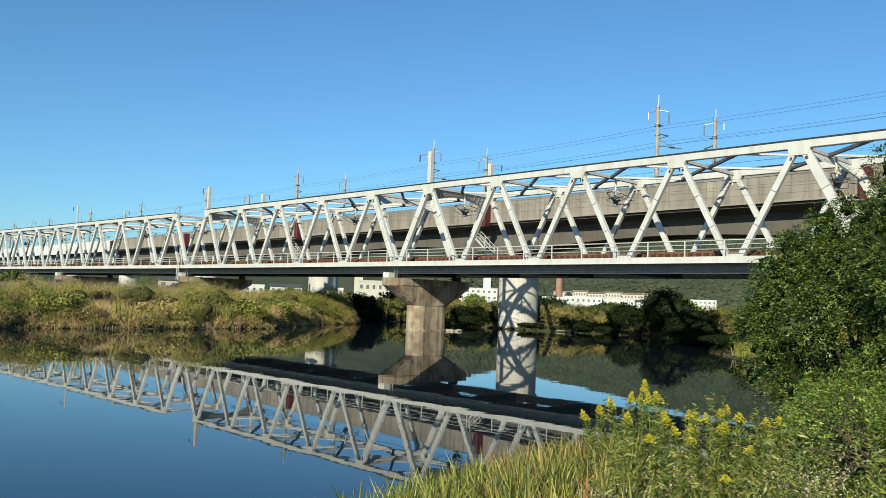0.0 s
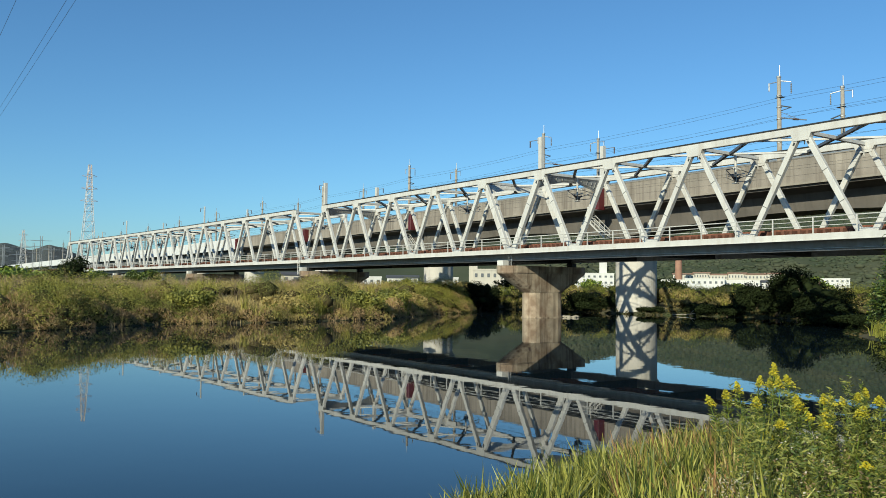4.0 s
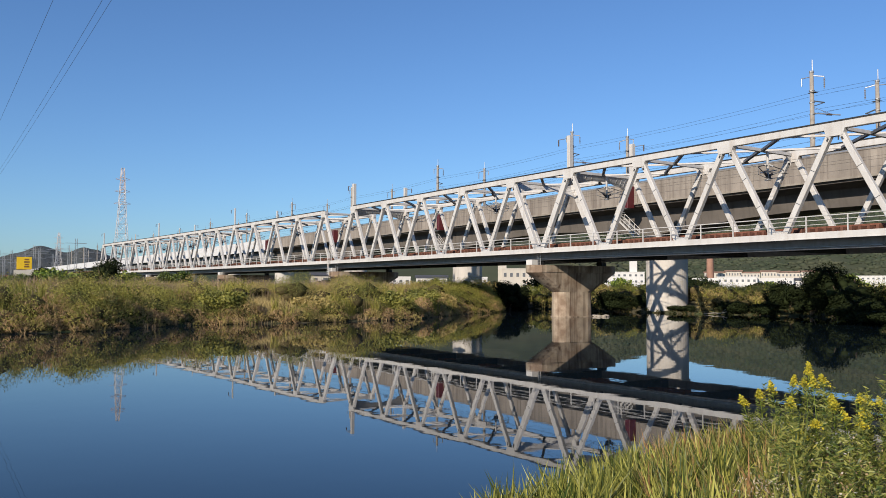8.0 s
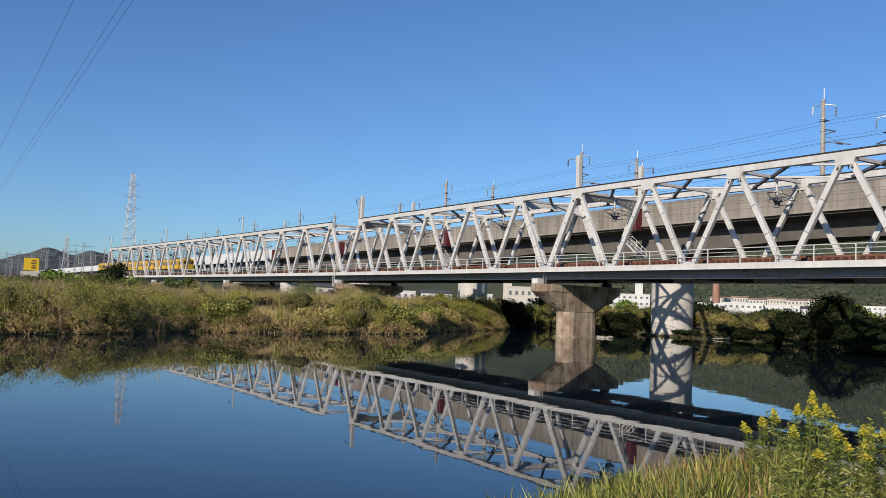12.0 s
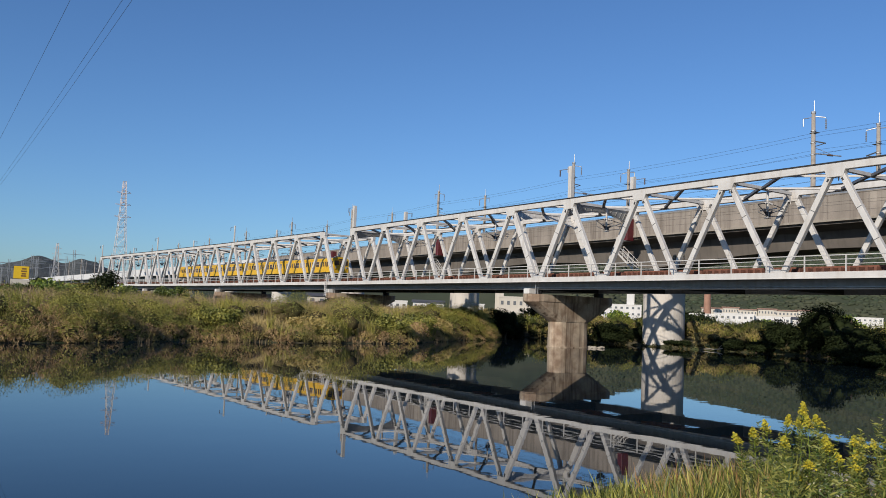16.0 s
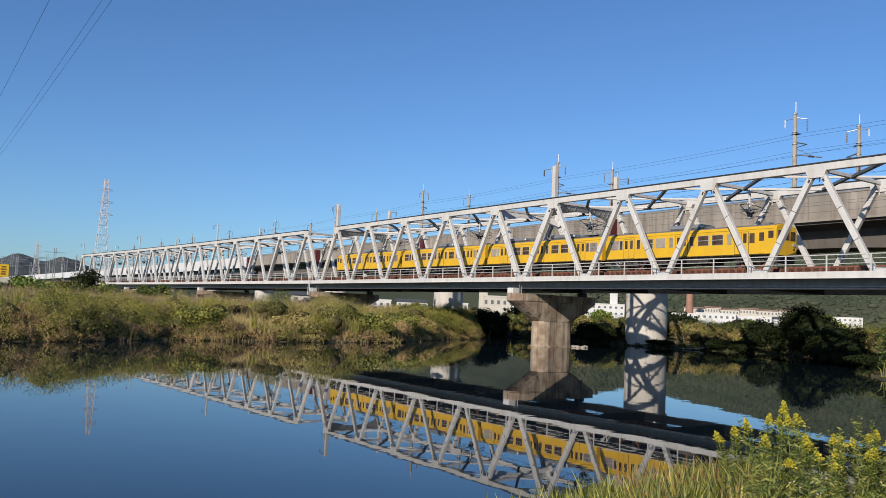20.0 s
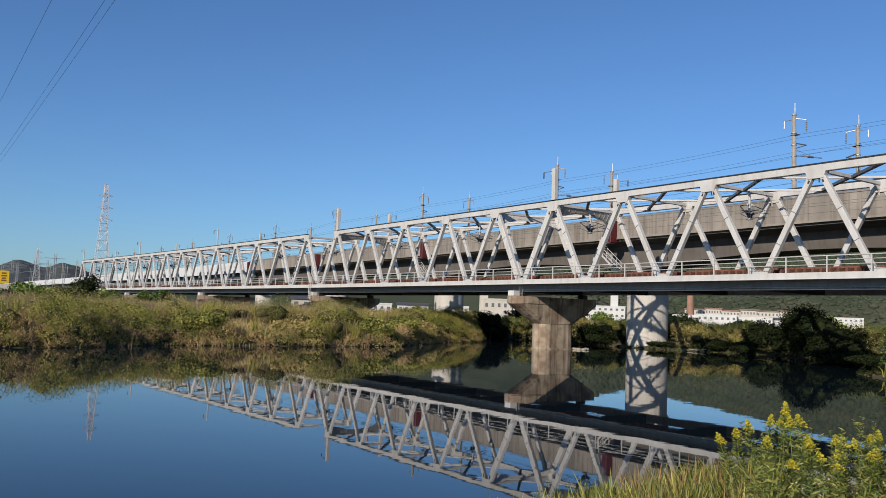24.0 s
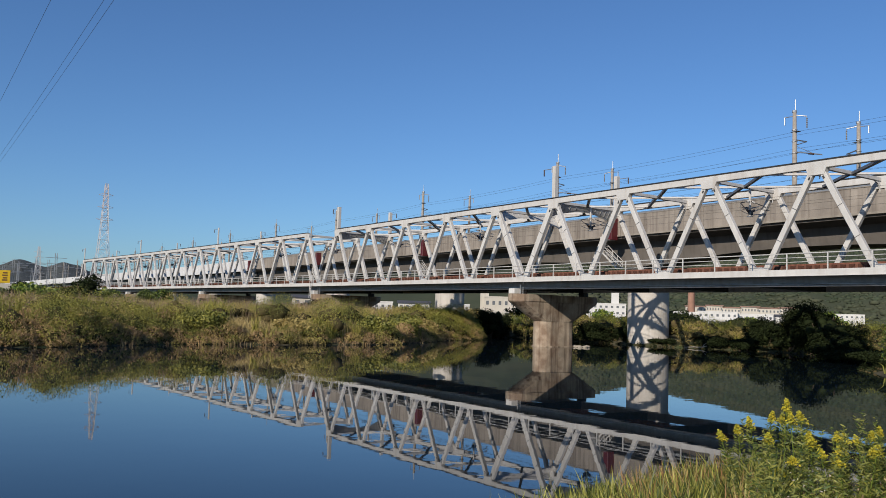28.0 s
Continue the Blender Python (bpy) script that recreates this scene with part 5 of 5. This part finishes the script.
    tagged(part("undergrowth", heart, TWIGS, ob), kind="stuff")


# western bank: tussocks of reed on top, mounds of weeds at the rim, dry stems at the water
W = (-150, -58, -25, 84)
tussocks("reeds", 3300, 22, *W, 4.5, 60, 1.3, 0.038, REED, "tall brownish reed tussocks on top of the far bank")
tussocks("green_reeds", 2100, 22, -125, -58, -25, 84, 3.2, 24, 1.35, 0.042, REED_GREEN, "green reed tussocks along the far bank", ph=1.0)
tussocks("straw_grass", 1000, 24, -104, -66, 22, 60, 1.7, 10, 0.95, 0.04, STRAW, "patch of dry straw-coloured grass on the far bank", spread=0.5)
tussocks("reed_plumes", 1700, 14, *W, 6.0, 34, 1.75, 0.045, PLUME, "mauve-brown reed plumes standing over the far bank", ph=2.0, lean=0.4)
tussocks("dry_stems", 1500, 18, -112, -58, -25, 84, -0.3, 2.5, 0.6, 0.04, DRY, "brown dry stems hanging over the water's edge", ph=3.0)
mounds("bank_weeds", 220, 260, -118, -58, -25, 84, 0.3, 11, 1.5, 0.10, WEED, "olive weeds in mounds on the far bank", ph=4.0)
mounds("green_weeds", 620, 225, -118, -58, -25, 84, 0.1, 7, 1.7, 0.12, WEED_GREEN, "green leafy weeds in mounds on the far bank", ph=5.0)
mounds("leafy_mounds", 200, 380, -118, -58, -25, 84, 0.2, 5, 2.1, 0.13, WEED_GREEN, "leafy dark green bushes leaning over the far bank", ph=10.0)
mounds("russet_weeds", 290, 170, -118, -58, -25, 84, -0.1, 4, 1.2, 0.11, WEED_BROWN, "russet withered weeds on the far bank", ph=6.0)
mounds("rim_weeds", 240, 120, -112, -58, -25, 84, -0.15, 1.3, 1.5, 0.13, WEED, "olive and straw weeds overhanging the far waterline")
mounds("rim_growth", 260, 120, -112, -58, -25, 84, -0.15, 1.1, 1.4, 0.13, WEED_BROWN, "brown dead growth at the far waterline")
mounds("rim_leaves", 260, 150, -112, -58, -25, 84, -0.1, 1.8, 1.5, 0.13, WEED_GREEN, "green leafy weeds hanging to the far waterline", ph=11.0)
tussocks("rim_reeds", 260, 46, -116, -58, -25, 84, 0.8, 7, 2.3, 0.06, REED_GREEN, "upright green reed clumps on the far bank", ph=12.0, spread=0.9, lean=0.35)
mounds("dark_weeds", 60, 40, -112, -58, -25, 84, -0.3, 0.6, 0.6, 0.16, LEAF_DARK_SHADED, "dark undergrowth at the far waterline", ph=7.0)
# northern bank behind the bridge
N = (-125, -25, 72, 140)
tussocks("reeds", 2000, 18, *N, 0.5, 45, 1.9, 0.07, MARSH, "tall green reeds behind the bridge")
tussocks("straw_reeds", 550, 20, *N, 3.0, 45, 1.95, 0.06, REED, "straw-coloured reeds behind the bridge")
mounds("green_weeds", 700, 110, -112, -30, 62, 112, -0.2, 9, 1.6, 0.14, MARSH, "green weeds on the shore behind the bridge", ph=8.0)
mounds("olive_weeds", 500, 80, -112, -30, 62, 112, -0.2, 8, 1.4, 0.14, WEED, "olive weeds on the shore behind the bridge", ph=9.0)
# leaf colour holds the shade under the bridge
mounds("dark_weeds", 900, 30, -112, -30, 62, 112, -0.6, 1.5, 0.8, 0.16, LEAF_DARK_SHADED, "undergrowth on the shore behind the bridge, near-black with painted shade")
tussocks("reeds", 1000, 22, -40, -12, 40, 80, 0.1, 14, 1.3, 0.07, MARSH, "green reeds on the near bank under the bridge")


def bush(at, radii, n, leaf, m, label, name="bush", seed=0, trunk=True, droop=0.1, group="", lumps=9, long=2.0):
    r = np.random.default_rng(seed)
    z = float(ground_z(np.array([at[0]]), np.array([at[1]]))[0]) - 0.05
    t = thing(name, label, "bush" if name == "bush" else name, group, at=(at[0], at[1], z))
    p, d = crown_points(n, radii, r, lumps)
    p[:, 2] += radii[2] * 0.86
    p += r.normal(size=(n, 3)) * np.asarray(radii) * 0.07
    p[:, 2] = np.maximum(p[:, 2], 0.05 + r.uniform(0, 0.3, n))
    part("crown", leaves("crown", p, leaf, r, long, droop + 0.2, None, d), m, t)
    # near-black lumps close the gaps, shade put into their colour
    if m is LEAF_DARK_SHADED:
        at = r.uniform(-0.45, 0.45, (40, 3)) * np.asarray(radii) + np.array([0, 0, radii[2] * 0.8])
        tagged(part("inner_foliage", cores(at, np.full(40, min(radii) * 0.24), r, 1.0), LEAF_DARK_SHADED, t), kind="stuff")
    if trunk:
        bm = new_bm()
        for k in range(5):
            a = r.uniform(0, 6.28)
            q = Vector((math.cos(a) * radii[0] * 0.12, math.sin(a) * radii[1] * 0.12, -0.1))
            e = Vector((math.cos(a) * radii[0] * 0.5, math.sin(a) * radii[1] * 0.5, radii[2] * r.uniform(0.9, 1.5)))
            mid = q.lerp(e, 0.5) + Vector(r.normal(size=3) * 0.08 * radii[2])
            rod(bm, q, mid, 0.05 * radii[2], 6, 0.035 * radii[2])
            rod(bm, mid, e, 0.035 * radii[2], 6, 0.01 * radii[2])
        part("stem", bm, BARK, t)
    return t


for k, (x, y, rx, ry, rz, n) in enumerate(SHADE_BUSHES):
    bush((x, y), (rx, ry, rz), n, 0.24 if rx < 3 else 0.3, LEAF_DARK_SHADED, "dense bush on the shore behind the bridge, near-black with painted shade", seed=140 + k, group="dark bushes", lumps=8)
# bushes on the far bank and the flat beyond
for k, (x, y, rx, ry, rz, n, m) in enumerate((
        (-92, 62, 2.2, 2.4, 1.6, 5000, WEED_GREEN), (-87, 56.5, 2.0, 2.2, 1.4, 5000, WEED), (-82, 50.5, 2.6, 2.4, 1.6, 6000, WEED_GREEN),
        (-76.5, 44, 2.2, 2.4, 1.4, 5000, WEED_GREEN), (-75, 25, 2.2, 2.6, 1.4, 5000, WEED_GREEN), (-71, 14, 2.2, 2.6, 1.4, 5000, WEED), (-75.5, 35, 2.4, 2.6, 1.2, 5000, WEED),
        (-176, 34.5, 4.4, 4.0, 3.3, 5000, LEAF_DARK_SHADED), (-169, 37.5, 3.0, 3.0, 2.2, 3000, LEAF_TREE), (-183, 31.5, 3.0, 3.0, 2.2, 3000, LEAF_DARK_SHADED),
        (-133, 38, 2.0, 1.8, 2.0, 2600, LEAF_TREE), (-180, 23.8, 3.0, 3.0, 3.0, 4000, LEAF_DARK_SHADED), (-205, 21.0, 5.0, 5.0, 1.5, 3000, LEAF_TREE), (-170, 46, 3.0, 3.0, 2.0, 3500, LEAF_TREE), (-228.5, 26.0, 4.5, 4.0, 2.1, 3000, LEAF_TREE))):
    bush((x, y), (rx, ry, rz), n, 0.30 if rx < 3.9 else 0.42, m, "dense dark green bush on the river bank" if m is LEAF_DARK_SHADED else "leafy green bush at the waterline", seed=40 + k,
         group="bank bushes")
# far tree belts on the flat
for k in range(34):
    r = np.random.default_rng(300 + k)
    az = r.uniform(28, 82)
    p = polar(az, r.uniform(150, 360))
    if p.y < 40 and p.x > -130:
        continue
    bush((p.x, p.y), (r.uniform(3, 6), r.uniform(3, 6), r.uniform(1.6, 2.8)), 1000, 0.8, LEAF_DARK_SHADED if k % 2 else LEAF, "far green tree on the river flat", name="tree", seed=k, group="far trees")

log = thing("fallen_branch", "pale bare branch lying in the shallows", "branch", at=(-70.5, 87.4, 0.08))
part("stem", tube(new_bm(), [(-1.1, -0.5, 0), (0, 0, 0.12), (0.9, 0.4, 0.1), (1.7, 0.5, 0.3)], 0.06, 6), ROCK, log)
part("twig", tube(new_bm(), [(0.9, 0.4, 0.1), (1.2, 0.7, 0.5), (1.3, 0.9, 0.7)], 0.03, 5), ROCK, log)

# near bank
r = np.random.default_rng(77)


def near(rng, n, x0, x1, y0, y1, d0, d1):
    b = scatter(rng, n, x0, x1, y0, y1, d0, d1)
    dist = np.hypot(b[:, 0], b[:, 1])
    return b[dist > 4.6]


def tufts(name, n, per, area, tall, wide, m, label, keep=None, lean=0.5):
    """Near grass in separate tufts with bare gaps between them."""
    c = near(r, n * 8, *area)
    if keep is not None:
        c = c[keep(c[:, 0], c[:, 1])]
    c = c[:n]
    k = r.integers(0, len(c), len(c) * per)
    a, rad = r.uniform(0, 6.283, len(k)), r.uniform(0.05, 0.2, len(c))[k] * np.sqrt(r.uniform(0, 1, len(k)))
    p = c[k] + np.c_[np.cos(a) * rad, np.sin(a) * rad, np.zeros(len(k))]
    h = r.uniform(0.6, 1.1, len(c))[k] * tall * r.uniform(0.55, 1.05, len(k))
    stuff(name, blades(name, p, h, r.uniform(0.6, 1.3, len(k)) * wide, r.uniform(0.05, lean, len(k)), r, 0.45), m, label)


tufts("bank_grass", 520, 32, (-15, -3, 4.5, 13.0, 0.4, 5.5), 0.98, 0.037, GRASS_NEAR, "long sunlit yellow-green grass in tufts on the near bank", lambda x, y: (x < -0.66 * y) & (x > -1.36 * y), lean=0.42)
tufts("low_grass", 220, 26, (-14, -3, 4.5, 14.0, 0.3, 6.5), 0.62, 0.02, GRASS_NEAR, "short green grass between taller tufts", lambda x, y: x > -1.36 * y, lean=0.8)
tufts("brown_grass", 240, 30, (-13, -4, 6, 14, 0.9, 4.5), 0.95, 0.024, GRASS_BROWN, "browned tufts of grass on the near bank", lambda x, y: (x < -0.7 * y) & (x > -0.93 * y) & (waves(x * 2.3, y * 2.1) > -0.1), lean=0.35)
c = near(r, 70000, -12, -0.5, 4, 20, 3.4, 11)
c = c[c[:, 0] > -0.7 * c[:, 1] - 0.3]
top = np.clip(lumps(c[:, 0] * 3, c[:, 1] * 3), 0.1, 1.1) * 0.75
c[:, 2] += top * r.uniform(0, 1, len(c)) ** 0.6
stuff("ground_weeds", leaves("ground_weeds", c, 0.042, r, 3.0, 0.2), LEAF, "low leafy green weeds on the near bank")
# leafy stalks without flowers
c = near(r, 12000, -9.5, -1.0, 5, 13, 2.6, 9.0)
c = c[c[:, 0] > -0.72 * c[:, 1]][:520]
k = np.repeat(np.arange(len(c)), 95)
f, a = r.uniform(0.08, 1, len(k)), r.uniform(0, 6.283, len(k))
ht, tilt = r.uniform(0.55, 1.35, len(c)), r.normal(size=(len(c), 2)) * 0.12
ln = 0.08 * (1.1 - f * 0.75)
side = np.c_[np.cos(a), np.sin(a), np.full(len(k), 0.45)]
p = c[k] + np.c_[tilt[k] * f[:, None], f * ht[k]] + side * (ln * 0.5)[:, None]
stuff("leafy_stalks", leaves("leafy_stalks", p, 0.062, r, 4.5, 0.0, side * 1.8), LEAF_LIME, "leafy green goldenrod stalks not yet in flower")
c = near(r, 7000, -8.5, -2.2, 5, 10.5, 3.4, 8.0)
c = c[(waves(c[:, 0] * 1.9 + 1, c[:, 1] * 1.7) > -0.05) & (c[:, 0] > -0.78 * c[:, 1])]
c[:, 2] += r.uniform(0.2, 0.7, len(c))
stuff("withered_weeds", leaves("withered_weeds", c, 0.04, r, 2.6, 0.3), DRY, "withered brown weeds on the near bank")
w = near(r, 16000, -7.5, -3.0, 5.6, 9.0, 3.6, 7.0)
w = w[waves(w[:, 0] * 2.6 + 4, w[:, 1] * 2.4) > 0.05][:5000]
w[:, 2] += r.uniform(0.35, 0.8, len(w))
stuff("pale_leaves", leaves("pale_leaves", w, 0.034, r, 2.6, 0.5), PALE_LEAF, "pale curled dead leaves low on the near bank")
c = c[waves(c[:, 0] * 3.1, c[:, 1] * 2.9) > 0.45][:700] + np.array([0, 0, 0.06])
stuff("seed_heads", leaves("seed_heads", c, 0.03, r, 1.3), WHITE_BLOOM, "pale fluffy seed heads among dry weeds")


def goldenrod(at, h, seed):
    q = np.random.default_rng(seed)
    t = thing("goldenrod", "tall goldenrod stalk with a yellow plume and narrow leaves", "goldenrod", "goldenrods on the bank", at=at)
    top = Vector((q.uniform(-0.13, 0.1), q.uniform(-0.1, 0.1), h))
    bend = Vector((q.uniform(-0.05, 0.05), q.uniform(-0.05, 0.05), h * 0.5))
    part("stem", tube(new_bm(), [(0, 0, -0.05), bend, top], 0.006, 5), LEAF, t)

    def along(f):
        return Vector((0, 0, 0)).lerp(bend, f * 2) if f < 0.5 else bend.lerp(top, f * 2 - 1)
    c, o = [], []
    for k in range(320):
        f = q.uniform(0.12, 0.9)
        p, a = along(f), q.uniform(0, 6.28)
        o_r = 0.035 + 0.055 * (1 - f)
        c.append((p.x + o_r * math.cos(a), p.y + o_r * math.sin(a), p.z + 0.02))
        o.append((1.6 * math.cos(a), 1.6 * math.sin(a), 0.9))
    tagged(part("foliage", leaves("foliage", np.array(c), 0.078, q, 5.0, 0.0, np.array(o)), STALK_LEAF, t), kind="stuff")
    c = []
    wide = q.uniform(0.45, 0.8)
    for k in range(24):  # arching sprays that shorten to the tip
        f = k / 24
        p, a = along(0.9 + 0.1 * f), k * 2.4
        ln = (0.105 * (1 - f) ** 0.8 + 0.012) * wide
        for j in range(15):
            g = (j + 1) / 15
            c.append((p.x + ln * g * math.cos(a) + q.normal() * 0.005, p.y + ln * g * math.sin(a) + q.normal() * 0.005, p.z + 0.075 * g - 0.055 * g * g + q.normal() * 0.005))
    tagged(part("plume", leaves("plume", np.array(c), 0.024, q, 1.4), BLOOM, t, "yellow flower plume"), kind="stuff")
    return t


GOLD = ((-6.04, 9.15, 2.43), (-6.32, 9.18, 2.26), (-6.16, 8.8, 2.21), (-6.64, 9.18, 2.05), (-6.6, 8.94, 1.98), (-6.43, 9.59, 2.2), (-5.86, 9.13, 2.29), (-5.97, 9.53, 2.27),
        (-5.35, 9.07, 2.15), (-5.37, 9.28, 2.09), (-5.48, 8.86, 2.06), (-5.23, 9.49, 2.15), (-5.21, 9.85, 2.16), (-5.33, 8.34, 1.91), (-5.67, 8.99, 2.1), (-5.24, 8.65, 2.0),
        (-4.92, 8.61, 2.05), (-4.62, 8.56, 2.13), (-5.75, 8.46, 2.09), (-5.26, 9.6, 2.07), (-5.05, 9.92, 2.08), (-4.59, 9.48, 2.12), (-4.74, 8.94, 2.02), (-4.54, 9.94, 2.08),
        (-4.83, 8.42, 1.96), (-4.2, 8.41, 1.96), (-4.0, 7.68, 1.76), (-4.16, 9.67, 2.05), (-5.46, 8.12, 1.8))
for k, (x, y, z) in enumerate(GOLD):
    g0 = float(ground_z(np.array([x]), np.array([y]))[0])
    goldenrod((x, y, g0), z - g0, 500 + k)

# tree and shrubs east of the camera


def leafy_tree(at, masses, n, leaf, label, seed, kind="tree", m=LEAF_TREE):
    """A many-stemmed tree; masses: leafy clumps as centre from the root, and radius."""
    q = np.random.default_rng(seed)
    z = float(ground_z(np.array([at[0]]), np.array([at[1]]))[0]) - 0.05
    t = thing(kind, label, kind, "near shrubs" if kind == "shrub" else "", at=(at[0], at[1], z))
    cs = np.array([c[:3] for c in masses])
    rs = np.array([c[3] for c in masses])
    for c, rad in zip(cs, rs):  # a limb to each clump, with twigs
        bm = new_bm()
        a = Vector((q.normal() * 0.12, q.normal() * 0.12, 0))
        e = Vector(c)
        mid = a.lerp(e, 0.5) + Vector((q.normal() * 0.12, q.normal() * 0.12, 0.15))
        rod(bm, a, mid, 0.055, 7, 0.04)
        rod(bm, mid, e, 0.04, 6, 0.02)
        for _ in range(14):
            b = Vector(q.normal(size=3)).normalized()
            rod(bm, mid.lerp(e, q.uniform(0.5, 1)), e + b * rad * 0.9, 0.012, 4, 0.003)
        part("limb", bm, BARK, t)
    # each clump breaks up into smaller ones, with gaps between
    split = 10
    g = q.normal(size=(len(cs) * split, 3)) * np.array([1, 1, 0.8])
    g /= np.linalg.norm(g, axis=1, keepdims=True)
    cs = np.repeat(cs, split, 0) + g * (np.repeat(rs, split) * q.uniform(0.45, 0.85, len(g)))[:, None]
    rs = np.repeat(rs, split) * q.uniform(0.26, 0.46, len(g))
    # cores coloured dark as the shade between the clumps
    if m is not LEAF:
        tagged(part("inner_foliage", cores(cs, rs * 0.58, q, 1.0), INNER if m is LEAF_TREE else LEAF_DARK_SHADED, t), kind="stuff")
    # sprays of narrow leaflets, hanging outwards on the shells of the clumps
    w = q.choice(len(cs), n, p=rs ** 2 / (rs ** 2).sum())
    o = q.normal(size=(n, 3))
    o = o / np.linalg.norm(o, axis=1, keepdims=True) + g[w] * 0.6 + np.array([0, 0, 0.25])
    o /= np.linalg.norm(o, axis=1, keepdims=True)
    p = cs[w] + o * (rs[w] * q.uniform(0.5, 1.08, n) ** 0.8)[:, None]
    d = o * 0.8 + q.normal(size=(n, 3)) * 0.5 + np.array([0, 0, -0.15])
    d /= np.linalg.norm(d, axis=1, keepdims=True)
    up = o + np.array([0, 0, 0.7])
    s = np.cross(d, up)
    s /= np.linalg.norm(s, axis=1, keepdims=True)
    c, f, u = [], [], []
    for j in range(9):
        side = (1 if j % 2 else -1) * (0.6 if j < 8 else 0.0)
        c.append(p + d * (0.4 + 0.28 * j) * leaf + s * side * leaf * 0.75 - np.array([0, 0, 0.004]) * j * j * 0.25)
        f.append(d * 1.4 + s * side * 3.2)
        u.append(up)
    crown = leaves("crown", np.concatenate(c), leaf * 0.9, q, 2.7, 0.0, np.concatenate(f), np.concatenate(u))
    part("crown", crown, m, t)
    return t


leafy_tree((-4.7, 13.2), ((-1.25, -0.1, 2.55, 0.72), (-0.75, 0.1, 3.25, 0.75), (-0.1, -0.2, 3.45, 0.8), (0.5, 0.1, 3.5, 0.85), (-1.2, 0.0, 1.7, 0.7), (-1.6, 0.0, 2.75, 0.62), (-1.65, -0.1, 2.2, 0.58), (-1.25, 0.0, 3.15, 0.6), (-0.5, -0.4, 2.3, 0.9), (0.4, -0.5, 2.6, 0.95),
                           (-0.4, -0.6, 1.4, 0.8), (0.6, -0.6, 1.5, 0.9), (-0.95, 0.0, 3.0, 0.8), (-0.2, 0.1, 3.75, 0.75), (0.45, 0.0, 4.05, 0.8), (0.0, -0.3, 2.9, 0.9), (0.9, -0.2, 3.4, 0.9)), 12500, 0.06, "bushy green tree growing on the near river bank", 901)
leafy_tree((-2.6, 12.4), ((-1.0, 0.0, 3.5, 0.9), (-0.3, 0.1, 3.95, 0.9), (0.5, 0.0, 3.8, 1.0), (-0.9, -0.5, 2.5, 0.95), (0.2, -0.6, 2.7, 1.0), (-0.5, -0.7, 1.5, 0.9), (0.7, -0.5, 1.6, 1.0), (-1.3, 0.2, 4.1, 0.8), (-0.6, 0.1, 4.4, 0.8), (0.1, 0.1, 4.6, 0.85), (-1.2, -0.2, 3.0, 0.85)),
           8800, 0.06, "bushy green tree growing beside the near bank", 902)
# leaves darkened by colour for the shade below the taller tree
leafy_tree((-6.1, 14.3), ((-0.5, 0.0, 1.5, 0.7), (0.1, 0.0, 1.9, 0.7), (-0.4, -0.3, 0.8, 0.7), (0.5, -0.4, 1.0, 0.8)), 4500, 0.055, "leafy young tree at the waterline, near-black with painted shade", 903, m=LEAF_DARK_SHADED)
for k, (x, y, rx, rz, n) in enumerate(((-2.9, 9.3, 1.15, 0.85, 9000), (-1.7, 8.2, 1.1, 0.85, 8000), (-3.7, 10.9, 1.2, 0.95, 9000), (-0.8, 9.8, 1.4, 1.2, 9000))):
    q = np.random.default_rng(720 + k)
    clumps = [(rx * 0.62 * math.cos(a), rx * 0.62 * math.sin(a), rz * q.uniform(0.55, 1.15), rx * q.uniform(0.38, 0.55)) for a in q.uniform(0, 6.283, 9)] + [(0, 0, rz * 1.25, rx * 0.6)]
    leafy_tree((x, y), clumps, n // 4, 0.05, "fresh green leafy shrub on the near bank", 700 + k, "shrub", LEAF)

# ---- movement ----
# seconds and the front of the train along the track; it comes into sight just before the ninth second
FRONT = ((0.0, -560.0), (8.9, -471.0), (8.94, -470.0), (8.96, -275.0), (9.0, -274.0), (9.04, -273.2), (10.0, -254.0), (12.0, -212.5), (14.5, -160.0), (16.0, -128.5), (18.0, -85.5), (20.0, -41.7), (21.5, -7.0), (23.5, 38.7), (28.0, 144.0))


def motions():
    times = sorted({t for t, _ in FRONT} | {k / 2 for k in range(57)})
    for k, c in enumerate(cars):
        rows = []
        for t in times:
            x = float(np.interp(t, [f[0] for f in FRONT], [f[1] for f in FRONT])) - 9.95 - 20.0 * k
            p, q = (along_line(x + o, TRACK_Y[0] - D)[0] for o in (6.9, -6.9))
            rows.append((t, pose((p.x + q.x) / 2, (p.y + q.y) / 2, RAIL_Z, 0, 0, math.degrees(math.atan2(p.y - q.y, p.x - q.x)))))
        walk(c, rows)


motions()
